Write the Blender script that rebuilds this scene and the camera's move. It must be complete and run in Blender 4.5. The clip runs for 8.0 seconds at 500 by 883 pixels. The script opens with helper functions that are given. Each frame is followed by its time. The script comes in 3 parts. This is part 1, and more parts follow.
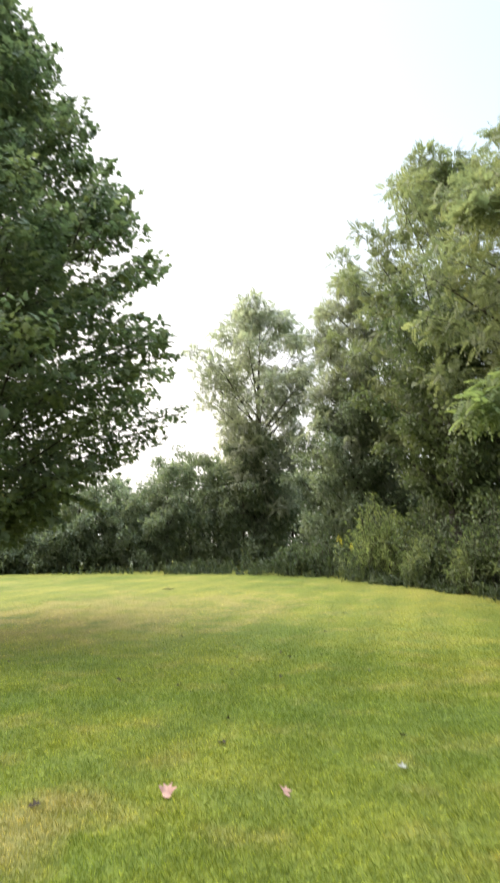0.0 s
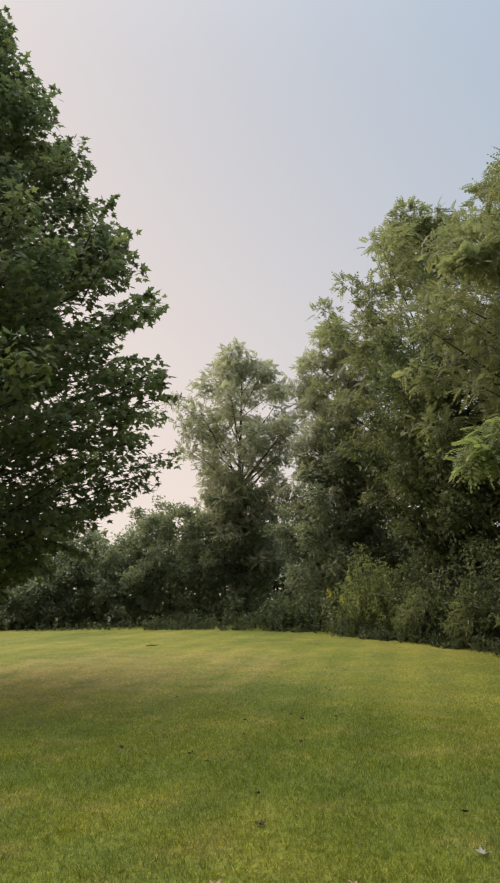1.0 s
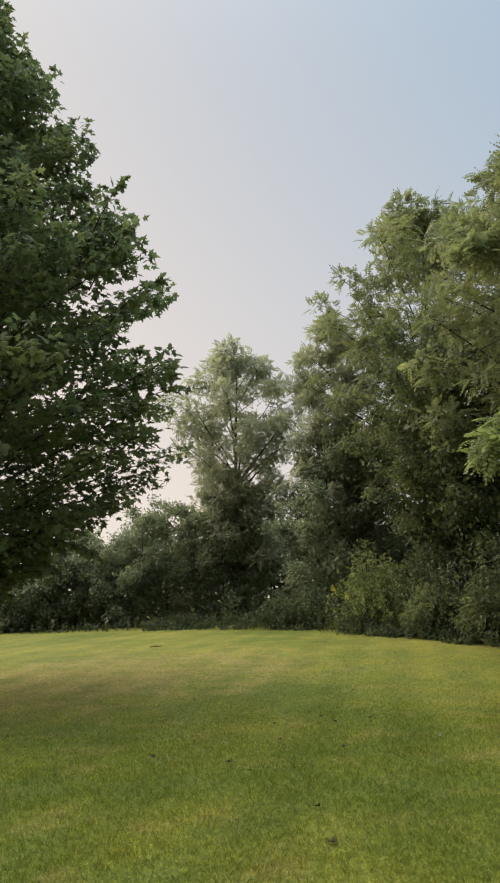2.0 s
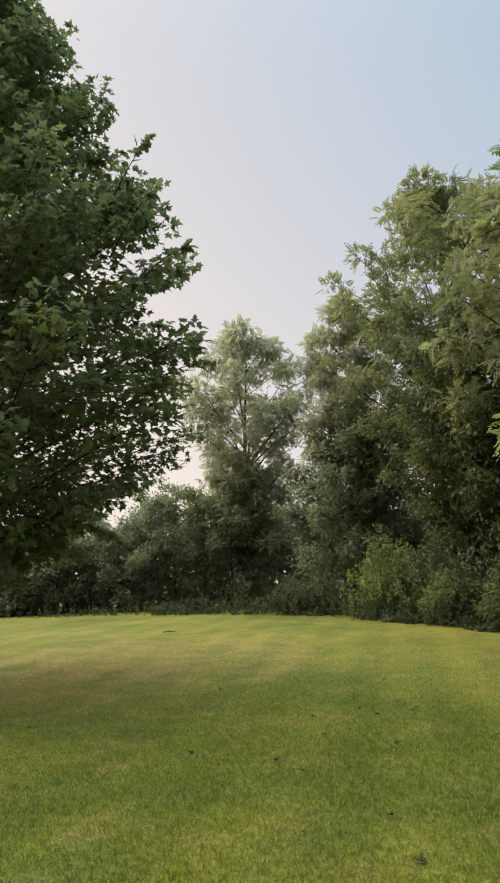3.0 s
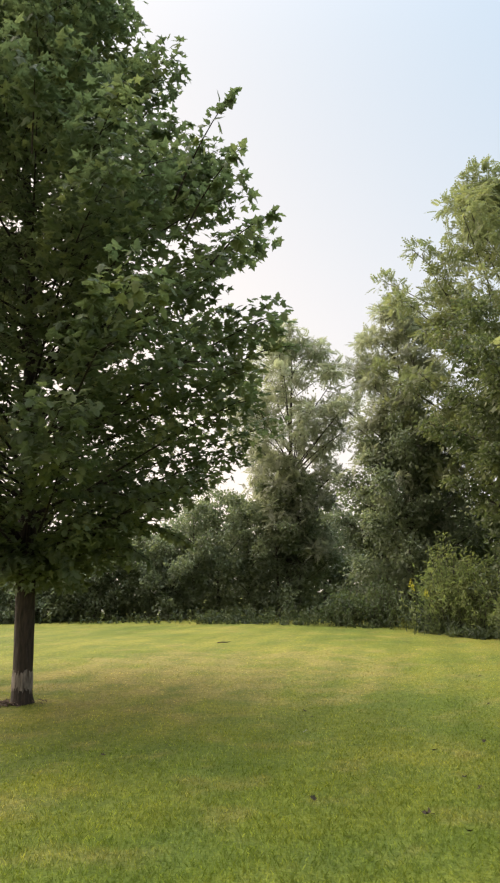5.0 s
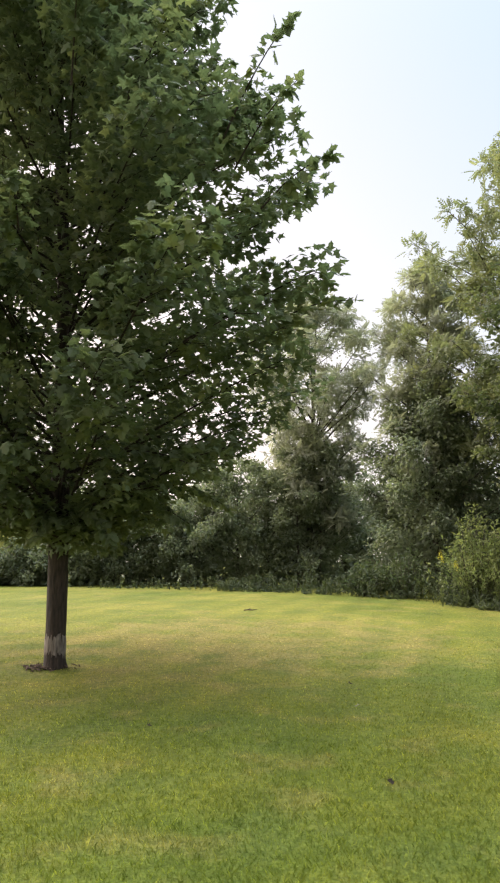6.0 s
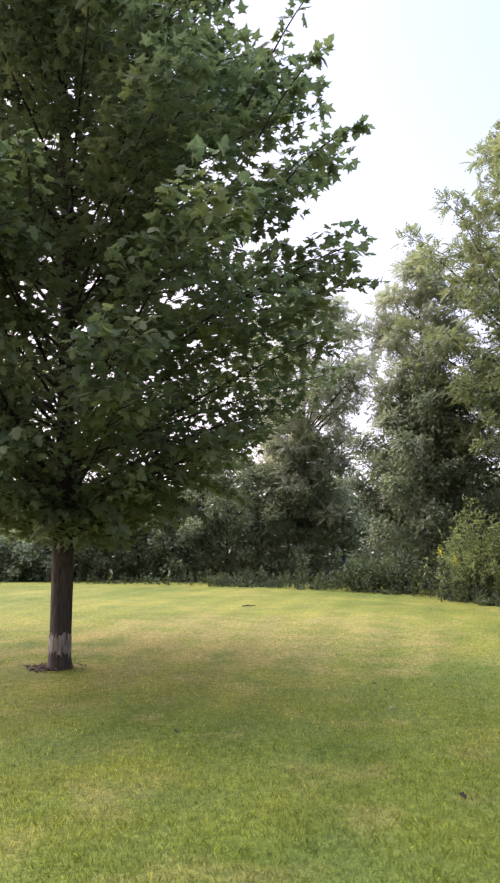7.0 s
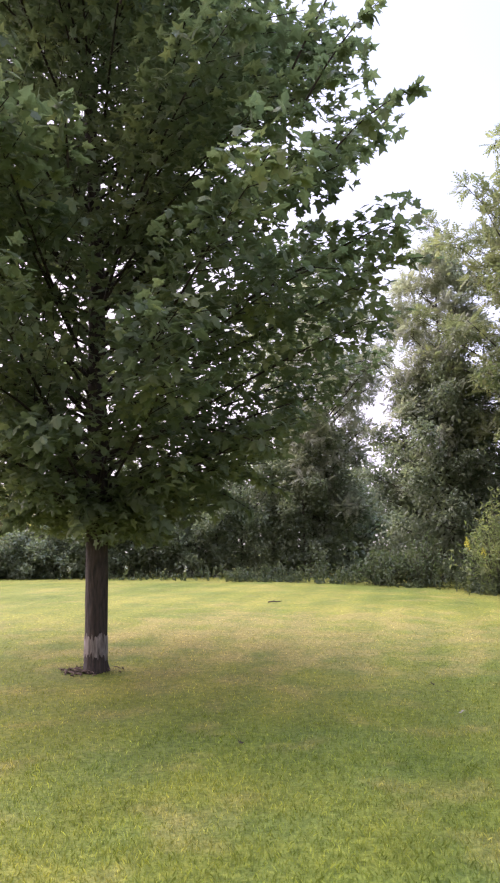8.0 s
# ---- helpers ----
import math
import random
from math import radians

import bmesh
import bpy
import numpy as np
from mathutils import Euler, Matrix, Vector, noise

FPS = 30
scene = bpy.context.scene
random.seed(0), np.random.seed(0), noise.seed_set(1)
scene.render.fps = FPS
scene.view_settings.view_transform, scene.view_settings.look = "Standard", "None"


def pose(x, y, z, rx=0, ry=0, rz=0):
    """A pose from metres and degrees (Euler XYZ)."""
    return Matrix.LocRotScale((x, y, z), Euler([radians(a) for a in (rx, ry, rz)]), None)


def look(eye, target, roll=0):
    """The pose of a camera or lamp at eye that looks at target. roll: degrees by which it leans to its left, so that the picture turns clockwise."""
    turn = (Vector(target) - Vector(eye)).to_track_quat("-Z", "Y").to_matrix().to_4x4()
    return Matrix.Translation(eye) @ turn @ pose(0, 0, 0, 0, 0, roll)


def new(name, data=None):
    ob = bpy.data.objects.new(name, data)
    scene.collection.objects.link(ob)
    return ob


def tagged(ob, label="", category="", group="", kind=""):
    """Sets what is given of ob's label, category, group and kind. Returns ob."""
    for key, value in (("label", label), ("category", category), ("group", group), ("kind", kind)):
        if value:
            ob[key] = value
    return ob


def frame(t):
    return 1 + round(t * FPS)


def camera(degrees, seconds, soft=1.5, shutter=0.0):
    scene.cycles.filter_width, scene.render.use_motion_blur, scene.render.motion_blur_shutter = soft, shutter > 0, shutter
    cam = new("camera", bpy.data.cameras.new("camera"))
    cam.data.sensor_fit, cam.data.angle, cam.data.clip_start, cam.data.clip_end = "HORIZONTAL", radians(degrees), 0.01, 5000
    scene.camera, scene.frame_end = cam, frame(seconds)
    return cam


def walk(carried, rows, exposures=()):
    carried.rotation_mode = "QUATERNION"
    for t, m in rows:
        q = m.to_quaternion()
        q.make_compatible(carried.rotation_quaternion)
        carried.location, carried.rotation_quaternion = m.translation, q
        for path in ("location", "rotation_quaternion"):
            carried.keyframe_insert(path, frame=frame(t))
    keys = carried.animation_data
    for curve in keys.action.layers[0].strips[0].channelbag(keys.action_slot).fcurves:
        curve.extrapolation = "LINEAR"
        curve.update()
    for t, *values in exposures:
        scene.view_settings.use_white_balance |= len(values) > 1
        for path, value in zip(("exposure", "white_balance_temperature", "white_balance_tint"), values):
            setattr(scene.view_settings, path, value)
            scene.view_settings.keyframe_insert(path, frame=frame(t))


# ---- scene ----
cam = camera(40.5, 8.0, soft=2.1, shutter=0.3)
METRES, EYE, TILT, LEAN, TURN = 5.535, 1.5, 0.0, 0.0, -9.5
ROWS = [
    (0.0, 0.0, 0.0, 0.0, 0.19, 8.76, 1.23),
    (0.1, -0.008, 0.0112, -0.001, 0.55, 10.55, 0.7),
    (0.2, -0.016, 0.0224, -0.002, 0.95, 11.9, 0.3),
    (0.3, -0.024, 0.0336, -0.0034, 1.15, 12.35, 0.15),
    (0.5, -0.0397, 0.056, -0.0057, 1.37, 12.97, 0.08),
    (1.0, -0.0873, 0.0961, -0.0066, -2.13, 13.18, 1.43),
    (1.5, -0.131, 0.1315, -0.0075, -3.11, 13.28, 2.39),
    (3.0, -0.2418, 0.2834, -0.0027, -3.03, 11.83, 2.0),
    (3.5, -0.2665, 0.3274, -0.0003, -3.77, 11.42, 0.93),
    (4.0, -0.2907, 0.3837, 0.0001, -1.04, 13.09, 1.23),
    (5.5, -0.4175, 0.5313, -0.0005, -0.43, 11.46, 0.67),
    (6.0, -0.4551, 0.5789, -0.0038, 0.19, 10.06, -0.21),
    (6.5, -0.5084, 0.6194, -0.0017, -2.19, 10.36, 1.54),
    (7.0, -0.5466, 0.6639, -0.0063, -1.6, 9.67, -0.21),
    (7.5, -0.5861, 0.7171, -0.0035, 0.23, 9.18, 0.35),
    (8.0, -0.6368, 0.7559, -0.0038, -1.25, 9.19, 0.47),
]
STOPS = [
    (0.0, 1.25, 6300, 15), (0.1, 1.15, 6300, 16), (0.3, 0.8, 6000, 22), (0.5, 0.58, 6300, 28), (1.0, 0.27, 6900, 21), (1.5, 0.25, 6800, 17),
    (3.5, 0.47, 6750, 19), (5.5, 0.88, 6950, 18), (6.0, 0.96, 6650, 21), (6.5, 1.05, 6250, 27), (8.0, 1.27, 5950, 40),
]
walk(cam, [(t, pose(0, 0, EYE, TILT, LEAN, TURN) @ pose(METRES * x, METRES * y, METRES * z, 90 + pitch, roll, yaw)) for t, x, y, z, yaw, pitch, roll in ROWS], STOPS)

# ---- world and sun ----
SUN_EL, SUN_AZ = radians(40), radians(-48)   # azimuth from +y towards +x
world = bpy.data.worlds.new("misty_morning")
scene.world = world
world.use_nodes = True
wn = world.node_tree.nodes
sky = wn.new("ShaderNodeTexSky")
sky.sky_type, sky.sun_disc = "NISHITA", False
sky.sun_elevation, sky.sun_rotation = SUN_EL, SUN_AZ
sky.air_density, sky.dust_density, sky.ozone_density = 1.0, 1.5, 1.0
# morning mist: a pale veil over the blue, warmer towards the sun's side and the horizon, brighter overhead
wl = world.node_tree.links
where, axes = wn.new("ShaderNodeTexCoord"), wn.new("ShaderNodeSeparateXYZ")
wl.new(where.outputs["Generated"], axes.inputs[0])


def reckon(op, a, b):
    q = wn.new("ShaderNodeMath")
    q.operation = op
    for k, v in enumerate((a, b)):
        if isinstance(v, (int, float)):
            q.inputs[k].default_value = v
        else:
            wl.new(v, q.inputs[k])
    return q.outputs[0]


turned = reckon("ADD", reckon("MULTIPLY", axes.outputs["X"], 0.75), reckon("MULTIPLY", axes.outputs["Z"], 0.75))
tone = wn.new("ShaderNodeValToRGB")
tone.color_ramp.elements[0].position, tone.color_ramp.elements[0].color = 0.2, (1.0, 0.935, 0.82, 1)
tone.color_ramp.elements[1].position, tone.color_ramp.elements[1].color = 0.85, (0.52, 0.69, 0.815, 1)
wl.new(turned, tone.inputs["Fac"])
# unseen sky overhead made ten times as bright, added to light the ground
up = reckon("POWER", reckon("MAXIMUM", axes.outputs["Z"], 0.0), 14.0)
glow = reckon("ADD", 7.9, reckon("MULTIPLY", up, 72.0))
bright = wn.new("ShaderNodeVectorMath")
bright.operation = "SCALE"
wl.new(tone.outputs[0], bright.inputs[0])
wl.new(glow, bright.inputs["Scale"])
veil = wn.new("ShaderNodeMix")
veil.data_type, veil.blend_type = "RGBA", "MIX"
veil.inputs[0].default_value = 0.88
wl.new(sky.outputs[0], veil.inputs[6])
wl.new(bright.outputs[0], veil.inputs[7])
wn["Background"].inputs["Strength"].default_value = 0.09
wl.new(veil.outputs[2], wn["Background"].inputs["Color"])
sun_data = bpy.data.lights.new("sun", "SUN")
sun_data.energy, sun_data.angle, sun_data.color = 4.3, radians(75), (1.0, 0.92, 0.78)
sun = new("sun", sun_data)
sun_from = Vector((math.sin(SUN_AZ) * math.cos(SUN_EL), math.cos(SUN_AZ) * math.cos(SUN_EL), math.sin(SUN_EL)))
sun.matrix_world = look(sun_from * 60, (0, 0, 0))


# ---- materials ----
def material(name):
    m = bpy.data.materials.new(name)
    m.use_nodes = True
    return m, m.node_tree.nodes, m.node_tree.links, m.node_tree.nodes["Principled BSDF"]


def ramp(n, stops):
    r = n.new("ShaderNodeValToRGB")
    while len(r.color_ramp.elements) < len(stops):
        r.color_ramp.elements.new(0.5)
    for e, (p, c) in zip(r.color_ramp.elements, stops):
        e.position, e.color = p, (*c, 1)
    return r


def mixed(n, l, kind, fac, a, b):
    x = n.new("ShaderNodeMix")
    x.data_type, x.blend_type = "RGBA", kind
    for key, v in (("Factor", fac), ("A", a), ("B", b)):
        s = [q for q in x.inputs if q.name == key and (q.type == "RGBA" or key == "Factor" and q.type == "VALUE")][0]
        if isinstance(v, (int, float)):
            s.default_value = v
        elif isinstance(v, tuple):
            s.default_value = (*v, 1)
        else:
            l.new(v, s)
    return [q for q in x.outputs if q.type == "RGBA"][0]


def leaf_material(name, dark, mid, light, through_light=0.35, rough=0.45, patch=1.2, single=False):
    m, n, l, b = material(name)
    geo, co, tex = n.new("ShaderNodeNewGeometry"), n.new("ShaderNodeTexCoord"), n.new("ShaderNodeTexNoise")
    tex.inputs["Scale"].default_value, tex.inputs["Detail"].default_value = patch, 3
    l.new(co.outputs["Object"], tex.inputs["Vector"])
    add = n.new("ShaderNodeMath")
    add.operation, add.use_clamp = "MULTIPLY_ADD", True
    info = n.new("ShaderNodeObjectInfo")
    l.new(info.outputs["Random"] if single else geo.outputs["Random Per Island"], add.inputs[0])
    add.inputs[1].default_value = 0.35
    sub = n.new("ShaderNodeMath")
    sub.operation = "MULTIPLY_ADD"
    l.new(tex.outputs["Fac"], sub.inputs[0])
    sub.inputs[1].default_value, sub.inputs[2].default_value = 1.7, -0.525
    l.new(sub.outputs[0], add.inputs[2])
    col = ramp(n, [(0.0, dark), (0.5, mid), (1.0, light)])
    l.new(add.outputs[0], col.inputs["Fac"])
    l.new(col.outputs[0], b.inputs["Base Color"])
    b.inputs["Roughness"].default_value, b.inputs["Specular IOR Level"].default_value = rough, 0.28
    tr, mix = n.new("ShaderNodeBsdfTranslucent"), n.new("ShaderNodeMixShader")
    warm = mixed(n, l, "MULTIPLY", 1.0, col.outputs[0], (1.3, 1.36, 0.95))
    l.new(warm, tr.inputs["Color"])
    mix.inputs[0].default_value = through_light
    l.new(b.outputs[0], mix.inputs[1])
    l.new(tr.outputs[0], mix.inputs[2])
    l.new(mix.outputs[0], n["Material Output"].inputs["Surface"])
    return m


def bark_material(name, dark, light, scale=9.0):
    m, n, l, b = material(name)
    co, mp = n.new("ShaderNodeTexCoord"), n.new("ShaderNodeMapping")
    mp.inputs["Scale"].default_value = (1, 1, 0.16)
    l.new(co.outputs["Object"], mp.inputs["Vector"])
    t1, t2 = n.new("ShaderNodeTexNoise"), n.new("ShaderNodeTexNoise")
    t1.inputs["Scale"].default_value, t1.inputs["Detail"].default_value = scale * 4, 6
    t2.inputs["Scale"].default_value, t2.inputs["Detail"].default_value = scale * 0.5, 3
    l.new(mp.outputs[0], t1.inputs["Vector"])
    l.new(co.outputs["Object"], t2.inputs["Vector"])
    col = ramp(n, [(0.32, dark), (0.68, light)])
    l.new(t1.outputs["Fac"], col.inputs["Fac"])
    stain = ramp(n, [(0.35, (0.55, 0.55, 0.5)), (0.65, (1, 1, 1))])
    l.new(t2.outputs["Fac"], stain.inputs["Fac"])
    l.new(mixed(n, l, "MULTIPLY", 0.8, col.outputs[0], stain.outputs[0]), b.inputs["Base Color"])
    b.inputs["Roughness"].default_value = 0.9
    bump = n.new("ShaderNodeBump")
    bump.inputs["Strength"].default_value, bump.inputs["Distance"].default_value = 0.9, 0.02
    l.new(t1.outputs["Fac"], bump.inputs["Height"])
    l.new(bump.outputs[0], b.inputs["Normal"])
    return m


def lawn_material(name, blades):
    """Mown turf: green with tan, dry patches; the blades vary one by one."""
    m, n, l, b = material(name)
    co = n.new("ShaderNodeTexCoord")
    big, mid, fine, tint = (n.new("ShaderNodeTexNoise") for _ in range(4))
    for t, q, d in ((big, 0.3, 3), (mid, 1.5, 6), (fine, 38, 5), (tint, 1.3, 4)):
        t.inputs["Scale"].default_value, t.inputs["Detail"].default_value = q, d
        l.new(co.outputs["Object"], t.inputs["Vector"])
    # fresh green, with yellower stretches and cooler blue-green clover
    green = ramp(n, [(0.34, (0.096, 0.129, 0.022)), (0.5, (0.144, 0.162, 0.028)), (0.66, (0.2, 0.197, 0.043))])
    # shading put into colour: darker and greener nearby, brighter and yellower far off
    parts = n.new("ShaderNodeSeparateXYZ")
    l.new(co.outputs["Object"], parts.inputs[0])
    slope = n.new("ShaderNodeMapRange")
    slope.interpolation_type = "SMOOTHSTEP"
    slope.inputs[1].default_value, slope.inputs[2].default_value, slope.inputs[3].default_value, slope.inputs[4].default_value = 6.0, 20.0, -0.07, 0.055
    l.new(parts.outputs["Y"], slope.inputs[0])
    graded = n.new("ShaderNodeMath")
    graded.operation = "ADD"
    l.new(big.outputs["Fac"], graded.inputs[0])
    l.new(slope.outputs[0], graded.inputs[1])
    l.new(graded.outputs[0], green.inputs["Fac"])
    cool = ramp(n, [(0.46, (0, 0, 0)), (0.66, (0.6, 0.6, 0.6))])
    l.new(tint.outputs["Fac"], cool.inputs["Fac"])
    turf = mixed(n, l, "MIX", cool.outputs[0], green.outputs[0], (0.11, 0.145, 0.036))
    # dry ground beside the maple, where its roots drink
    worn = mid.outputs["Fac"]
    for middle, spread_of, much in (((-0.2, 16.3, 0), (0.17, 0.22, 0), 0.24), ((-1.0, 4.1, 0), (0.9, 1.1, 0), 0.32), ((3.6, 7.4, 0), (0.7, 1.1, 0), 0.1)):
        split, thin, away = (n.new("ShaderNodeVectorMath") for _ in range(3))
        split.operation, thin.operation, away.operation = "SUBTRACT", "MULTIPLY", "LENGTH"
        l.new(co.outputs["Object"], split.inputs[0])
        split.inputs[1].default_value = middle
        l.new(split.outputs[0], thin.inputs[0])
        thin.inputs[1].default_value = spread_of
        l.new(thin.outputs[0], away.inputs[0])
        near = n.new("ShaderNodeMapRange")
        near.interpolation_type = "SMOOTHSTEP"
        near.inputs[1].default_value, near.inputs[2].default_value, near.inputs[3].default_value, near.inputs[4].default_value = 0.25, 1.1, much, 0.0
        l.new(away.outputs["Value"], near.inputs[0])
        total = n.new("ShaderNodeMath")
        total.operation = "ADD"
        l.new(worn, total.inputs[0])
        l.new(near.outputs[0], total.inputs[1])
        worn = total.outputs[0]
    dry = ramp(n, [(0.54, (0, 0, 0)), (0.8, (0.8, 0.8, 0.8))])
    l.new(worn, dry.inputs["Fac"])
    base = mixed(n, l, "MIX", dry.outputs[0], turf, (0.235, 0.198, 0.075))
    swath, bend = n.new("ShaderNodeMapping"), n.new("ShaderNodeTexWave")
    swath.inputs["Rotation"].default_value = (0, 0, radians(24))
    l.new(co.outputs["Object"], swath.inputs["Vector"])
    bend.inputs["Scale"].default_value, bend.inputs["Distortion"].default_value, bend.inputs["Detail"].default_value = 0.29, 1.6, 2
    bend.inputs["Detail Scale"].default_value = 0.5
    l.new(swath.outputs[0], bend.inputs["Vector"])
    mown = ramp(n, [(0.2, (0.94, 0.95, 0.945)), (0.8, (1.06, 1.05, 1.045))])
    l.new(bend.outputs["Fac"], mown.inputs["Fac"])
    base = mixed(n, l, "MULTIPLY", 1.0, base, mown.outputs[0])
    vary = ramp(n, [(0.0, (0.78, 0.86, 0.7)), (0.5, (1.04, 1.06, 0.97)), (0.78, (1.42, 1.38, 1.27)), (1.0, (2.6, 2.4, 2.2))] if blades else [(0.28, (0.5, 0.54, 0.44)), (0.5, (0.82, 0.84, 0.74)), (0.72, (1.1, 1.07, 0.95))])
    if blades:
        geo = n.new("ShaderNodeNewGeometry")
        l.new(geo.outputs["Random Per Island"], vary.inputs["Fac"])
    else:
        l.new(fine.outputs["Fac"], vary.inputs["Fac"])
    # small tufts, some darker and some bleached
    tuft = n.new("ShaderNodeTexNoise")
    tuft.inputs["Scale"].default_value, tuft.inputs["Detail"].default_value = 13, 4
    l.new(co.outputs["Object"], tuft.inputs["Vector"])
    clumps = ramp(n, [(0.36, (0.8, 0.84, 0.77)), (0.5, (1.0, 1.0, 1.0)), (0.64, (1.22, 1.18, 1.15))])
    l.new(tuft.outputs["Fac"], clumps.inputs["Fac"])
    base = mixed(n, l, "MULTIPLY", 1.0, base, clumps.outputs[0])
    out = mixed(n, l, "MULTIPLY", 1.0, base, vary.outputs[0])
    l.new(out, b.inputs["Base Color"])
    b.inputs["Roughness"].default_value, b.inputs["Specular IOR Level"].default_value = 0.7 if blades else 0.95, 0.13
    if blades:
        tr, mix = n.new("ShaderNodeBsdfTranslucent"), n.new("ShaderNodeMixShader")
        l.new(mixed(n, l, "MULTIPLY", 1.0, out, (1.35, 1.4, 0.9)), tr.inputs["Color"])
        mix.inputs[0].default_value = 0.35
        l.new(b.outputs[0], mix.inputs[1])
        l.new(tr.outputs[0], mix.inputs[2])
        l.new(mix.outputs[0], n["Material Output"].inputs["Surface"])
    else:
        bump = n.new("ShaderNodeBump")
        bump.inputs["Strength"].default_value, bump.inputs["Distance"].default_value = 0.8, 0.04
        l.new(fine.outputs["Fac"], bump.inputs["Height"])
        l.new(bump.outputs[0], b.inputs["Normal"])
    return m


def plain_material(name, a, b_col, rough=0.8, scale=30):
    m, n, l, b = material(name)
    co, t = n.new("ShaderNodeTexCoord"), n.new("ShaderNodeTexNoise")
    t.inputs["Scale"].default_value, t.inputs["Detail"].default_value = scale, 4
    l.new(co.outputs["Object"], t.inputs["Vector"])
    col = ramp(n, [(0.35, a), (0.65, b_col)])
    l.new(t.outputs["Fac"], col.inputs["Fac"])
    l.new(col.outputs[0], b.inputs["Base Color"])
    b.inputs["Roughness"].default_value, b.inputs["Specular IOR Level"].default_value = rough, 0.15
    return m


MAPLE = leaf_material("maple_leaf", (0.062, 0.088, 0.052), (0.112, 0.146, 0.082), (0.19, 0.215, 0.096), 0.5, 0.55)
# greyed and lifted for the mist over the tall trees
PINNATE = leaf_material("pinnate_leaf", (0.1, 0.124, 0.072), (0.162, 0.186, 0.102), (0.25, 0.258, 0.122), 0.45, 0.55, 0.6)
# mist put into the leaf colour: paler and greyer than the foliage itself
HAZED = leaf_material("hazed_leaf", (0.185, 0.203, 0.165), (0.26, 0.278, 0.22), (0.325, 0.338, 0.255), 0.5, 0.55, 0.5)
# sunlight on a distant yellowish shrub, painted as bright leaf colour
SUNLIT = leaf_material("sunlit_yellow_leaf", (0.2, 0.2, 0.08), (0.28, 0.28, 0.11), (0.36, 0.34, 0.14), 0.45, 0.5, 0.5)
# vine leaves, darkened further for the shaded hollow under the trees
VINE = leaf_material("vine_leaf", (0.034, 0.054, 0.028), (0.072, 0.1, 0.046), (0.155, 0.185, 0.075), 0.38, 0.55, 0.9)
# hedge leaves lifted and cooled: mist put into the colour
SHRUB = leaf_material("shrub_leaf", (0.082, 0.11, 0.076), (0.145, 0.178, 0.12), (0.222, 0.25, 0.15), 0.45, 0.55, 0.6)
WEED = leaf_material("weed_leaf", (0.03, 0.045, 0.027), (0.056, 0.077, 0.04), (0.115, 0.138, 0.06), 0.35, 0.6, 1.5)
# BUSH leaves darkened: shade of the hollow put into the colour
CREEPER = leaf_material("creeper_leaf", (0.045, 0.068, 0.034), (0.09, 0.115, 0.055), (0.17, 0.195, 0.082), 0.4, 0.55, 0.9)
BUSH = leaf_material("bush_leaf", (0.066, 0.092, 0.042), (0.12, 0.148, 0.066), (0.2, 0.222, 0.092), 0.44, 0.55, 1.5)
FRESH = leaf_material("fresh_leaf", (0.088, 0.128, 0.05), (0.155, 0.195, 0.078), (0.26, 0.285, 0.11), 0.46, 0.55, 1.5)
MAPLE_BARK = bark_material("maple_bark", (0.01, 0.007, 0.005), (0.05, 0.034, 0.024))
MAPLE_SINGLE = leaf_material("maple_leaf_near", (0.062, 0.09, 0.052), (0.116, 0.15, 0.082), (0.2, 0.225, 0.096), 0.42, 0.5, single=True)
BARE_WOOD = bark_material("bare_weathered_wood", (0.07, 0.056, 0.047), (0.31, 0.27, 0.245), 8)
BARK = bark_material("dark_bark", (0.03, 0.026, 0.02), (0.085, 0.075, 0.06), 5)
TURF = lawn_material("turf", False)
BLADE = lawn_material("grass_blade", True)


# ---- mesh tools ----
def mesh_of(name, verts, tris, mat, smooth=False):
    """One mesh from arrays of corners and triangles."""
    me = bpy.data.meshes.new(name)
    verts, tris = np.asarray(verts, np.float32), np.asarray(tris, np.int32)
    me.vertices.add(len(verts))
    me.vertices.foreach_set("co", verts.ravel())
    me.loops.add(tris.size)
    me.loops.foreach_set("vertex_index", tris.ravel())
    me.polygons.add(len(tris))
    me.polygons.foreach_set("loop_start", np.arange(0, tris.size, 3, dtype=np.int32))
    me.polygons.foreach_set("use_smooth", np.full(len(tris), smooth))
    me.update(calc_edges=True)
    me.validate()
    me.materials.append(mat)
    return me


def part(name, me, parent, label="", kind=""):
    ob = new(name, me)
    ob.parent = parent
    return tagged(ob, label, kind=kind)


def thing(name, x, y, z, label, category, group="", kind=""):
    ob = new(name)
    ob.empty_display_size = 0.2
    ob.location = (x, y, z)
    return tagged(ob, label, category, group, kind)


def tube(path, radii, sides=8):
    """A tapered tube along a path, closed at its tip."""
    path, n = np.asarray(path, float), len(path)
    along = np.gradient(path, axis=0)
    along /= np.linalg.norm(along, axis=1, keepdims=True) + 1e-9
    ref = np.where(np.abs(along[:, 2:3]) > 0.9, np.array([[1.0, 0, 0]]), np.array([[0, 0, 1.0]]))
    u = np.cross(along, ref)
    u /= np.linalg.norm(u, axis=1, keepdims=True) + 1e-9
    v = np.cross(along, u)
    a = np.linspace(0, 2 * np.pi, sides, endpoint=False)
    ring = u[:, None] * np.cos(a)[None, :, None] + v[:, None] * np.sin(a)[None, :, None]
    verts = (path[:, None] + ring * np.asarray(radii)[:, None, None]).reshape(-1, 3)
    i, j = np.meshgrid(np.arange(n - 1), np.arange(sides), indexing="ij")
    p, q = i * sides + j, i * sides + (j + 1) % sides
